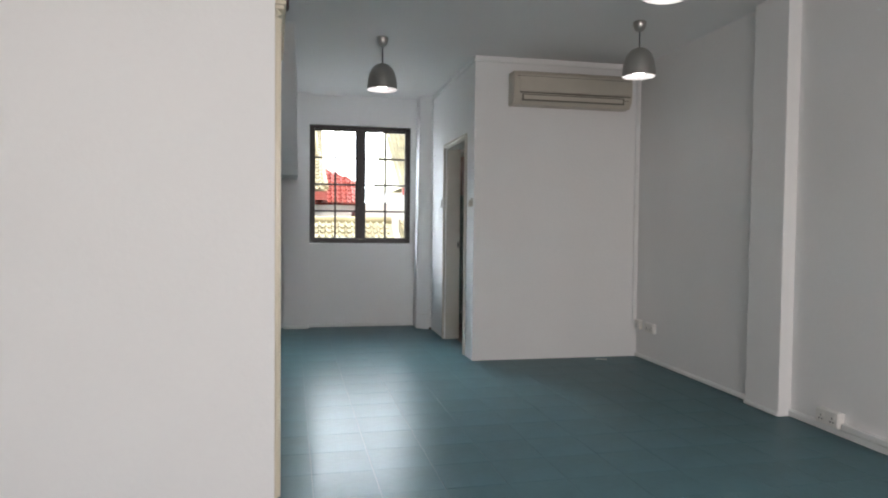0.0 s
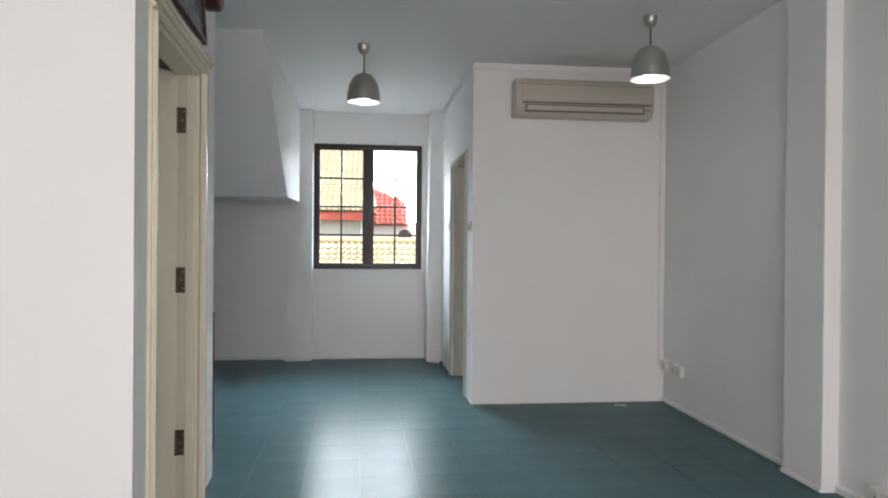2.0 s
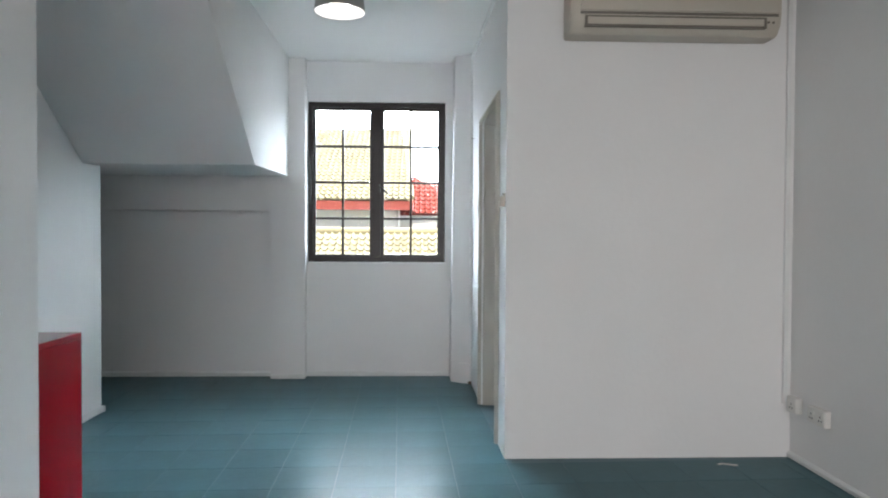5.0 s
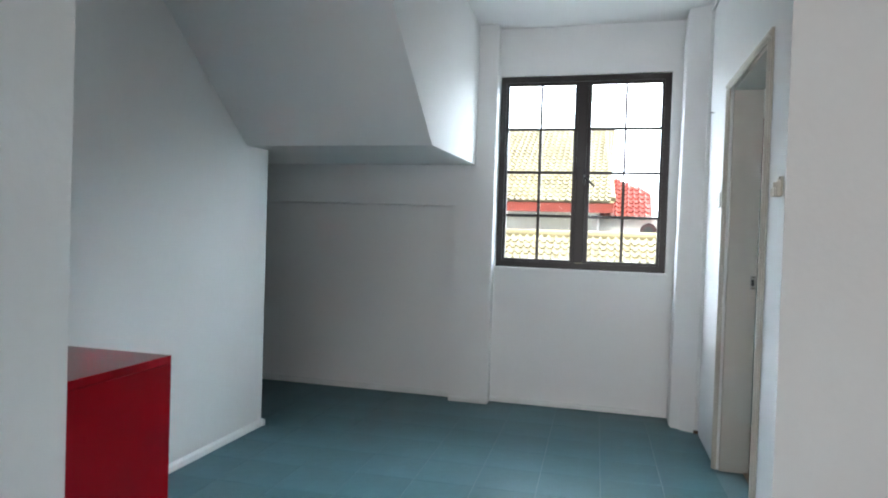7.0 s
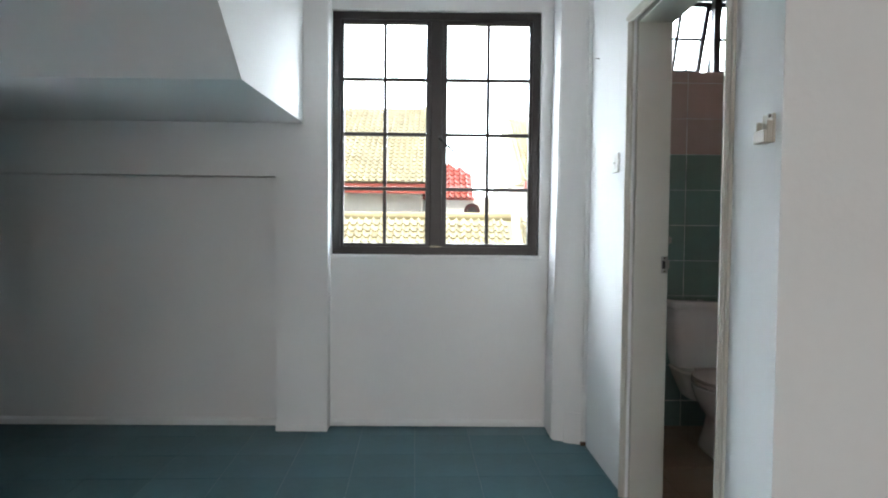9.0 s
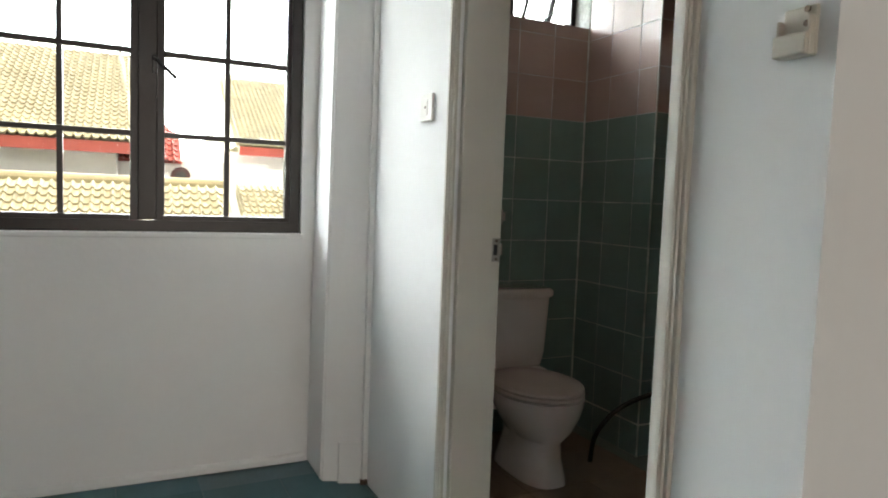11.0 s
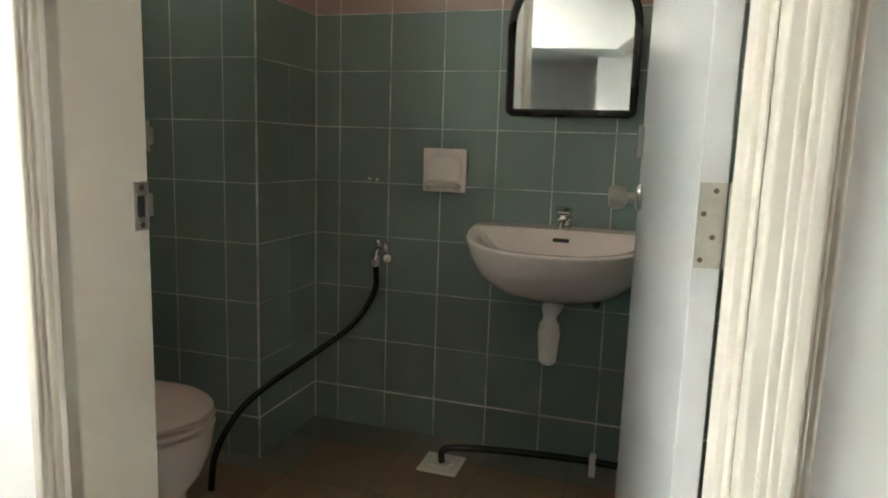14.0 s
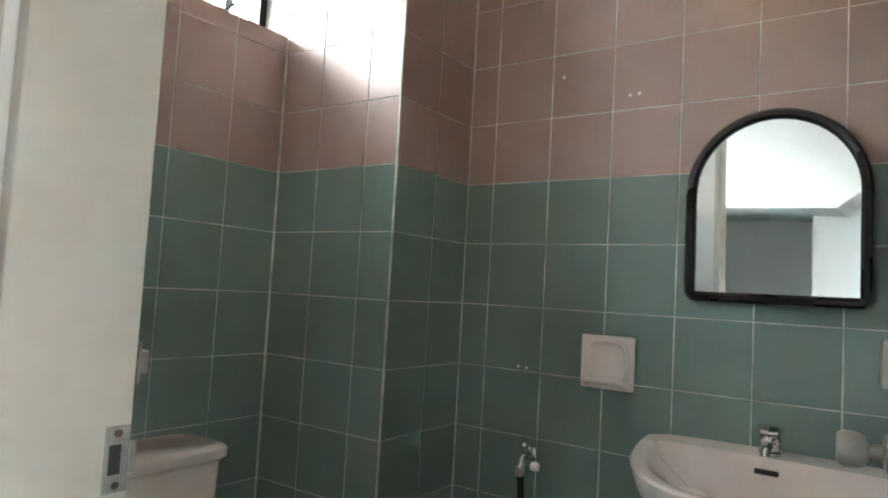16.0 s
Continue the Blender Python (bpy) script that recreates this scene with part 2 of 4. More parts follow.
bm = prism(bmesh.new(), [(1.285, 7.336), (1.385, 7.300), (1.385, 7.33), (1.285, 7.36)], 0.0, 0.165)
structure("trim_post_foot", bm, PAINT, "patch of raised plaster at the post foot", "wall")

# bathroom north wall with its high opening
BX0, BX1, BZ0, BZ1 = 1.84, 2.63, 2.035, 2.52
bm = boxes((1.47, BX0, 7.643, 7.86, 0, H), (BX1, 3.3, 7.643, 7.86, 0, H), (BX0, BX1, 7.643, 7.86, 0, BZ0), (BX0, BX1, 7.643, 7.86, BZ1, H))
wall_bath_north = structure("wall_bath_north", bm, GROUT, "tiled bathroom wall under a high window, green below and dusty pink above", "wall")
wall_bath_column = structure("wall_bath_column", boxes((2.636, 3.04, 7.133, 7.643, 0, H)), GROUT, "tiled boxed-out corner column in the bathroom", "wall")
wall_bath_east = structure("wall_bath_east", boxes((3.033, 3.3, 5.53, 7.643, 0, H)), GROUT, "tiled bathroom wall behind the basin, green below and dusty pink above", "wall")
wall_bath_south = structure("wall_bath_south", boxes((1.58, 3.04, 5.53, 5.585, 0, H)), GROUT, "tiled bathroom wall behind the door", "wall")

structure("wall_east", boxes((3.005, 3.3, 3.60, 5.53, 0, H), (3.032, 3.3, -3.2, 3.60, 0, H)), PAINT, "long white painted party wall", "wall")
bm = boxes((2.942, 3.035, 3.485, 3.812, 0, H), bevel=0.006)
structure("wall_pilaster", bm, PAINT, "shallow white painted pilaster", "wall")
structure("wall_partition", boxes((1.556, 3.005, 5.48, 5.53, 0, H)), PAINT, "white painted partition wall under the air conditioner", "wall")

# side wall of the bathroom, with its doorway
def side_x(y):
    return 1.428 - 0.0215 * (y - 5.48)


DY0, DY1, DZ = 5.735, 6.635, 2.025
bm = bmesh.new()
for y0, y1, z0, z1 in ((5.48, DY0, 0, H), (DY1, 7.61, 0, H), (DY0, DY1, DZ, H)):
    prism(bm, [(side_x(y0), y0), (1.556, y0), (1.556, y1), (side_x(y1), y1)], z0, z1)
structure("wall_bath_side", bm, PAINT, "white painted wall with the bathroom doorway", "wall")

# left wall with the panelled door, slightly out of square
def left_x(y):
    return -0.118 - 0.055 * (y - 2.6)


LY0, LY1, LZ = 2.80, 3.655, 2.085
bm = bmesh.new()
for y0, y1, z0, z1 in ((2.6, LY0, 0, H), (LY1, 3.99, 0, H), (LY0, LY1, LZ, H)):
    prism(bm, [(left_x(y0) - 0.11, y0), (left_x(y0), y0), (left_x(y1), y1), (left_x(y1) - 0.11, y1)], z0, z1)
structure("wall_left", bm, PAINT, "white painted wall with the cream panelled door", "wall")
structure("wall_left_front", boxes((-2.4, left_x(2.6) - 0.11, 2.6, 2.71, 0, H)), PAINT, "broad white painted wall facing the entrance", "wall")
structure("wall_left_back", boxes((-1.35, left_x(3.99) - 0.11, 3.88, 3.99, 0, H)), PAINT, "white painted return wall", "wall")
bm = boxes((-1.36, -1.19, 3.99, 6.47, 0, H))
structure("wall_stair", bm, PAINT, "white painted wall under the stair soffit", "wall")
structure("wall_west", boxes((-2.5, -2.3, -3.2, 7.61, 0, H)), PAINT, "plain white painted wall", "wall")

# soffit of the stair above
bm = bmesh.new()
prism(bm, [(4.86, H + 0.02), (6.236, 1.662), (7.505, 1.702), (7.505, H + 0.02)], -2.3, -0.10, "x")
for v in bm.verts:
    if v.co.x > -1 and v.co.y > 7.4:
        v.co.x = -0.136
structure("stair_soffit", bm, PAINT, "white sloping underside of a stair", "soffit")

# south wall behind the entrance, with a broad window opening
bm = boxes((-2.3, -1.7, -3.2, -3.0, 0, H), (2.9, 3.032, -3.2, -3.0, 0, H), (-1.7, 2.9, -3.2, -3.0, 0, 0.7), (-1.7, 2.9, -3.2, -3.0, 2.4, H))
structure("wall_south", bm, PAINT, "white painted wall with a broad window opening", "wall")


# skirtings: thin boards with a sloping top
def skirting(name, a, b, normal, h=0.055, d=0.016):
    a, b, n = Vector((*a, 0)), Vector((*b, 0)), Vector((*normal, 0))
    rings = []
    h -= 0.005
    for p in (a + Vector((0, 0, 0.005)), b + Vector((0, 0, 0.005))):
        rings.append([p, p + n * d, p + n * d + Vector((0, 0, h - 0.012)), p + n * (d * 0.4) + Vector((0, 0, h)), p + Vector((0, 0, h))])
    bm = rings_mesh(rings)
    return structure(name, bm, SKIRT, "narrow white painted skirting", "skirting")


skirting("baseboard_east", (3.005, 3.812), (3.005, 5.48), (-1, 0), 0.035)
skirting("baseboard_east_front", (3.032, -3.0), (3.032, 3.485), (-1, 0), 0.05)
skirting("baseboard_pilaster", (2.942, 3.485), (2.942, 3.812), (-1, 0), 0.03, 0.012)
skirting("baseboard_window", (WX0, 7.61), (1.206, 7.61), (0, -1), 0.04)
skirting("baseboard_pier", (-0.283, 7.50), (0.0, 7.50), (0, -1), 0.04, 0.012)
skirting("baseboard_panel", (-2.3, 7.61), (-0.283, 7.61), (0, -1), 0.045)
skirting("baseboard_stair", (-1.19, 3.99), (-1.19, 6.485), (1, 0), 0.045, 0.014)
skirting("baseboard_stair_end", (-1.36, 6.47), (-1.17, 6.47), (0, 1), 0.045, 0.014)

# cable trunking
bm = boxes((1.368, 1.390, 7.288, 7.306, 0.0, H), bevel=0.003)
structure("trim_post_conduit", bm, SKIRT, "white vertical cable trunking in the corner", "trunking")
bm = boxes((2.955, 2.98, 5.462, 5.482, 0.3, H), bevel=0.003)
structure("trim_partition_conduit", bm, SKIRT, "white vertical cable trunking in the corner", "trunking")
bm = boxes((1.43, 2.99, 5.466, 5.482, 2.635, 2.655), bevel=0.003)
prism(bm, [(side_x(5.47) - 0.016, 5.466), (side_x(5.47), 5.466), (side_x(7.3), 7.31), (side_x(7.3) - 0.016, 7.31)], 2.635, 2.655)
structure("trim_ceiling_conduit", bm, SKIRT, "thin white cable trunking under the ceiling", "trunking")
bm = boxes((3.002, 3.031, 2.0, 3.045, 0.051, 0.085), bevel=0.004)
structure("trim_wall_conduit", bm, SKIRT, "white cable trunking along the skirting", "trunking")


# ---------------------------------------------------------------- windows
def casement_window():
    w = tagged(new("window_1"), "dark brown casement window with two eight-paned leaves, closed", "window", kind="structure")
    w.matrix_world = Matrix.Translation((WX0, 7.64, WZ0))
    W, Z = WX1 - WX0, WZ1 - WZ0
    f = 0.035
    part("window_frame", boxes((0, f, 0, 0.07, 0, Z), (W - f, W, 0, 0.07, 0, Z), (f, W - f, 0, 0.07, 0, f), (f, W - f, 0, 0.07, Z - f, Z), bevel=0.004), DARKWOOD, w)
    q = f + 0.009
    part("rebate", boxes((0.004, q, -0.003, 0.0105, 0.004, Z - 0.004), (W - q, W - 0.004, -0.003, 0.0105, 0.004, Z - 0.004), (q, W - q, -0.003, 0.0105, 0.004, q), (q, W - q, -0.003, 0.0105, Z - q, Z - 0.004)), DARKWOOD, w)
    part("centre_post", boxes((W / 2 - 0.034, W / 2 + 0.034, -0.006, 0.0105, f + 0.011, Z - f - 0.011), bevel=0.004), DARKWOOD, w)
    for side in (0, 1):
        x0, x1 = (f + 0.003, W / 2 - 0.025) if side == 0 else (W / 2 + 0.025, W - f - 0.003)
        s, st = 0.024, 0.036
        a, b = (s, st) if side == 0 else (st, s)
        z0, z1 = f + 0.003, Z - f - 0.003
        leaf = part("casement_leaf", boxes((x0, x0 + a, 0.012, 0.052, z0, z1), (x1 - b, x1, 0.012, 0.052, z0, z1), (x0 + a, x1 - b, 0.012, 0.052, z0, z0 + 0.026), (x0 + a, x1 - b, 0.012, 0.052, z1 - 0.026, z1), bevel=0.003), DARKWOOD, w)
        gx0, gx1, gz0, gz1 = x0 + a, x1 - b, z0 + 0.026, z1 - 0.026
        part("glazing_bar", boxes(((gx0 + gx1) / 2 - 0.010, (gx0 + gx1) / 2 + 0.010, 0.02, 0.044, gz0, gz1)), DARKWOOD, leaf)
        for k in (1, 2, 3):
            z = gz0 + (gz1 - gz0) * k / 4
            part("glazing_bar", boxes((gx0, gx1, 0.017, 0.047, z - 0.010, z + 0.010), bevel=0.002), DARKWOOD, leaf)
        for i in (0, 1):
            for k in range(4):
                mx = (gx0 + gx1) / 2
                px0, px1 = (gx0, mx - 0.011) if i == 0 else (mx + 0.011, gx1)
                dz = (gz1 - gz0) / 4
                p = part("pane", boxes((px0, px1, 0.030, 0.034, gz0 + k * dz + 0.011, gz0 + (k + 1) * dz - 0.011)), GLASS, leaf)
                p.visible_shadow = False
    h = part("handle", boxes((W / 2 + 0.014, W / 2 + 0.034, -0.016, -0.004, 0.60, 0.67), bevel=0.003), DARKPLASTIC, w, "black casement handle")
    part("lever", tube([(W / 2 + 0.024, -0.016, 0.655), (W / 2 + 0.030, -0.035, 0.65), (W / 2 + 0.098, -0.042, 0.585)], 0.0075), DARKPLASTIC, h)
    part("window_sill", boxes((-0.012, W + 0.012, -0.036, -0.001, -0.022, -0.002), bevel=0.004), PAINT, w, "narrow white plaster sill")


casement_window()


def bath_window():
    w = tagged(new("window_2"), "dark brown top-hung bathroom window, propped open", "window", kind="structure")
    w.matrix_world = Matrix.Translation((BX0, 7.76, BZ0))
    W, Z, f = BX1 - BX0, BZ1 - BZ0, 0.03
    part("window_frame", boxes((0, f, 0, 0.06, 0, Z), (W - f, W, 0, 0.06, 0, Z), (f, W - f, 0, 0.06, 0, f), (f, W - f, 0, 0.06, Z - f, Z), (W / 2 - 0.02, W / 2 + 0.02, 0, 0.06, f, Z - f), bevel=0.003), DARKWOOD, w)
    for x0, x1 in ((f, W / 2 - 0.02), (W / 2 + 0.02, W - f)):
        w2, z2 = x1 - x0, Z - 2 * f
        m = Matrix.Translation((x0, 0.06, Z - f)) @ pose(0, 0, 0, 22, 0, 0)
        leaf = part("window_leaf", boxes((0, 0.03, -0.02, 0.015, -z2, 0), (w2 - 0.03, w2, -0.02, 0.015, -z2, 0), (0.03, w2 - 0.03, -0.02, 0.015, -z2, -z2 + 0.03), (0.03, w2 - 0.03, -0.02, 0.015, -0.03, 0), (w2 / 2 - 0.009, w2 / 2 + 0.009, -0.015, 0.01, -z2 + 0.03, -0.03), (0.03, w2 - 0.03, -0.014, 0.009, -z2 / 2 - 0.009, -z2 / 2 + 0.009)), DARKWOOD, w, m=m)
        p = part("pane", boxes((0.03, w2 - 0.03, -0.004, 0.0, -z2 + 0.03, -0.03)), GLASS, leaf)
        p.visible_shadow = False
        part("stay", tube([(x0 + w2 / 2, 0.03, f), (x0 + w2 / 2 + 0.05, -0.03, f + 0.05)], 0.006), DARKPLASTIC, w, "black stay arm")


bath_window()


# ---------------------------------------------------------------- doors
def casing(ob, mat, y0, y1, z, x, out, width=0.055, depth=0.02, head=0.0, near=0.0):
    """Two moulded uprights and a head round an opening, on the face at x."""
    d = depth * out
    for ya, yb in ((y0 - (near or width), y0), (y1, y1 + width)):
        bm = bmesh.new()
        for k, (u0, u1, p) in enumerate(((0, 1, 0.55), (0.2, 0.8, 0.8), (0.32, 0.62, 1.0))):
            a, b = ya + (yb - ya) * u0, ya + (yb - ya) * u1
            box(bm, min(x, x + d * p), max(x, x + d * p), a, b, 0, z, bevel=0.003)
        part("casing", bm, mat, ob)
    bm = bmesh.new()
    head = head or width
    for u0, u1, p in ((0, 1, 0.56), (0.2, 0.8, 0.82), (0.32, 0.62, 1.02)):
        box(bm, min(x, x + d * p), max(x, x + d * p), y0 - width, y1 + width, z + head * u0, z + head * u1, bevel=0.003)
    part("casing_head", bm, mat, ob)


def bathroom_door():
    d = tagged(new("door_1"), "off-white painted bathroom door, standing open into the bathroom", "door", kind="structure")
    x = side_x(6.1)
    turn = pose(0, 6.15, 0) @ pose(0, 0, 0, 0, 0, 1.2) @ pose(0, -6.15, 0)
    y0, y1 = DY0, DY1
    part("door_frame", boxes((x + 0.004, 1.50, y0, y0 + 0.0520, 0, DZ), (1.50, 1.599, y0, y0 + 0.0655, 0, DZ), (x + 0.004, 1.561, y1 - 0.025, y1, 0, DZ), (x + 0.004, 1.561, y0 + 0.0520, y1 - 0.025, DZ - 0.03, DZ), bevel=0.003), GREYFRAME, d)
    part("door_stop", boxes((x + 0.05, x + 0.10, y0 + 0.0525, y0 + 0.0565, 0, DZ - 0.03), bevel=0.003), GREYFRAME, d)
    f = thing("tmp", (0, 0, 0), "", "")
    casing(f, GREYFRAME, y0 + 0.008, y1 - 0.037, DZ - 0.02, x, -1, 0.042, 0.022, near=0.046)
    for c in list(f.children):
        c.parent = d
        c.matrix_local = turn
    bpy.data.objects.remove(f)
    ys = y1 - 0.025
    strike = part("strike_plate", boxes((1.531, 1.559, ys - 0.0022, ys - 0.0004, 0.962, 1.034), bevel=0.0006), STEEL, d, "worn steel strike plate")
    part("latch_hole", boxes((1.536, 1.549, ys - 0.0030, ys - 0.0020, 0.982, 1.014)), DARKPLASTIC, strike)
    part("strike_lip", boxes((1.557, 1.566, ys - 0.0042, ys - 0.0004, 0.982, 1.016), bevel=0.001), STEEL, strike)
    for z in (0.970, 1.026):
        part("screw", lathe([(0.0042, ys - 0.0034), (0.0042, ys - 0.0020)], 12, "y", (1.545, 0, z)), BRONZE, strike)
    bolt = part("bolt_keep", boxes((1.5605, 1.574, ys - 0.002, ys + 0.018, 1.088, 1.114), bevel=0.002), STEEL, d, "small steel bolt keep")
    part("bolt_plate", boxes((1.5605, 1.5628, ys - 0.004, ys + 0.020, 1.078, 1.124)), STEEL, bolt)
    # the leaf swings about its hinge
    hinge = Matrix.Translation((1.606, 5.8035, 0)) @ pose(0, 0, 0, 0, 0, 6.2)
    L, th = 0.775, 0.034
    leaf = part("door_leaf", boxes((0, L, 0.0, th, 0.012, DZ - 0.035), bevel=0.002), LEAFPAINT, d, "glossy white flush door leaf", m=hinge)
    for z in (0.22, 1.016, 1.78):
        h = part("hinge", boxes((-0.004, -0.0008, 0.001, 0.033, z - 0.052, z + 0.052)), STEEL, leaf, "steel butt hinge")
        bm = bmesh.new()
        for k, (yy, zz) in enumerate(((0.026, -0.042), (0.014, -0.014), (0.026, 0.014), (0.014, 0.042))):
            b2 = lathe([(0.0034, -0.0056), (0.0034, -0.0042)], 10, "x", (0, yy, z + zz))
            me = bpy.data.meshes.new("tmp")
            b2.to_mesh(me)
            b2.free()
            bm.from_mesh(me)
        part("screws", bm, BRONZE, leaf)
        part("knuckle", lathe([(0.004, z - 0.052), (0.004, z + 0.052)], 12, "z", (-0.001, -0.005, 0)), STEEL, leaf)
    knob = part("door_knob", lathe([(0.030, th), (0.031, th + 0.004), (0.026, th + 0.010), (0.012, th + 0.013), (0.011, th + 0.030), (0.021, th + 0.034), (0.026, th + 0.044), (0.027, th + 0.062), (0.023, th + 0.070), (0.012, th + 0.071)], 28, "y", (L - 0.06, 0, 1.0)), STEEL, leaf, "round brushed steel knob", True)
    part("privacy_bolt", boxes((L - 0.035, L - 0.01, th, th + 0.012, 1.09, 1.165), bevel=0.003), STEEL, leaf)


bathroom_door()


def panelled_door():
    d = tagged(new("door_2"), "cream painted panelled door, ajar, in a moulded cream frame", "door", kind="structure")
    place = Matrix.Translation((left_x(3.2), 3.2, 0)) @ pose(0, 0, 0, 0, 0, 3.15)
    d.matrix_world = place
    y0, y1, z = LY0 - 3.2, LY1 - 3.2, LZ
    part("door_frame", boxes((-0.108, -0.002, y0, y0 + 0.035, 0, z), (-0.108, -0.002, y1 - 0.035, y1, 0, z), (-0.108, -0.002, y0 + 0.035, y1 - 0.035, z - 0.035, z), bevel=0.003), CREAM, d)
    part("door_stop", boxes((-0.06, -0.02, y1 - 0.05, y1 - 0.036, 0, z - 0.035), (-0.06, -0.02, y0 + 0.036, y0 + 0.05, 0, z - 0.035), bevel=0.003), CREAM, d)
    casing(d, CREAM, y0 + 0.02, y1 - 0.02, z - 0.015, 0.0, 1, 0.075, 0.026, 0.032)
    part("cornice", boxes((0, 0.036, y0 - 0.06, y1 + 0.06, z + 0.018, z + 0.036), (0, 0.046, y0 - 0.068, y1 + 0.068, z + 0.036, z + 0.056), bevel=0.005), CREAM, d)
    hinge = Matrix.Translation((-0.100, y1 - 0.040, 0)) @ pose(0, 0, 0, 0, 0, -52)
    L, th = 0.77, 0.038
    # the leaf runs back from the hinge; stiles, rails and sunk panels
    top, st, m0, m1 = z - 0.020, 0.135, -0.44, -0.345
    fields = ((-L + 0.115, m0), (m1, -st))
    levels = ((0.22, 0.735), (0.845, 1.08), (1.195, top - 0.13))
    rails = ((0.012, 0.22), (0.735, 0.845), (1.08, 1.195), (top - 0.13, top))
    leaf = part("door_leaf", boxes((-th, 0, -L, -L + 0.115, 0.012, top), (-th, 0, -st, 0, 0.012, top), (-th, 0, m0, m1, 0.012, top), *[(-th, 0, a, b, z0, z1) for a, b in fields for z0, z1 in rails]), CREAM, d, "cream gloss panelled leaf", m=hinge)
    for a, b in fields:
        for z0, z1 in levels:
            panel = part("panel", boxes((-0.027, -0.014, a - 0.001, b + 0.001, z0 - 0.001, z1 + 0.001), (-0.030, -0.007, a + 0.052, b - 0.052, z0 + 0.052, z1 - 0.052), bevel=0.006), CREAM, leaf)
            bm = bmesh.new()
            for o, w, h in ((0.0, 0.014, 0.005), (0.014, 0.010, -0.002), (0.024, 0.012, -0.008)):
                p, q, u, v = a + o, b - o, z0 + o, z1 - o
                for d4 in ((p, p + w, u, v), (q - w, q, u, v), (p + w, q - w, u, u + w), (p + w, q - w, v - w, v)):
                    box(bm, -0.020, h, *d4, bevel=0.002, seg=1)
            part("moulding", bm, CREAM, panel)
    for zz in (0.297, 1.075, 1.837):
        h = part("hinge", boxes((-0.097, -0.060, y1 - 0.0385, y1 - 0.0352, zz - 0.061, zz + 0.061)), BRONZE, d, "brown tarnished butt hinge")
        part("knuckle", lathe([(0.006, zz - 0.061), (0.006, zz + 0.061)], 12, "z", (-0.101, y1 - 0.038, 0)), BRONZE, h)
        for k in (-0.04, 0.0, 0.04):
            part("screw", lathe([(0.0045, y1 - 0.0396), (0.0045, y1 - 0.0384)], 10, "y", (-0.078 + 0.2 * abs(k), 0, zz + k)), STEEL, h)


panelled_door()


# ---------------------------------------------------------------- things in the room
def pendant(place, lift=0.0):
    p = thing("pendant_lamp", place, "brushed aluminium bell-shaped pendant lamp, lit, hanging from the ceiling", "pendant lamp", "pendant lamps of the room")
    part("canopy", lathe([(0.045, 0.0), (0.047, -0.012), (0.040, -0.045), (0.024, -0.068), (0.008, -0.074)], 32), ALU, p, "", True)
    part("cord", tube([(0, 0, -0.07), (0.001, 0, -0.15), (0, 0, -0.222 + lift)], 0.0045, 8), DARKPLASTIC, p, "black cord")
    outer = [(0.012, -0.215), (0.030, -0.22), (0.060, -0.235), (0.087, -0.265), (0.104, -0.305), (0.114, -0.355), (0.121, -0.425)]
    outer = [(r, h + lift) for r, h in outer]
    inner = [(r - 0.003, h + 0.0005 if i == len(outer) - 1 else h - 0.003) for i, (r, h) in enumerate(outer)]
    shade = part("shade", lathe(outer + [(outer[-1][0] - 0.002, outer[-1][1] - 0.0005)], 40), ALU, p, "", True)
    # open bell: the caps are taken out below
    me = shade.data
    b = bmesh.new()
    b.from_mesh(me)
    for f in [f for f in b.faces if len(f.verts) > 10]:
        b.faces.remove(f)
    b.to_mesh(me)
    b.free()
    b = lathe(inner[::-1], 40)
    for f in [f for f in b.faces if len(f.verts) > 10]:
        b.faces.remove(f)
    part("shade_lining", b, WHITEIN, p, "white enamelled inside", True)
    part("bulb", lathe([(0.010, -0.29 + lift), (0.020, -0.30 + lift), (0.045, -0.345 + lift), (0.050, -0.375 + lift), (0.040, -0.405 + lift), (0.015, -0.418 + lift)], 24), BULB, p, "glowing white bulb", True)
    return p


for place, lift in (((2.36, 4.30, H), 0.03), ((0.577, 5.13, H), 0.01), ((1.67, 2.71, H), 0.02)):
    pendant(place, lift)


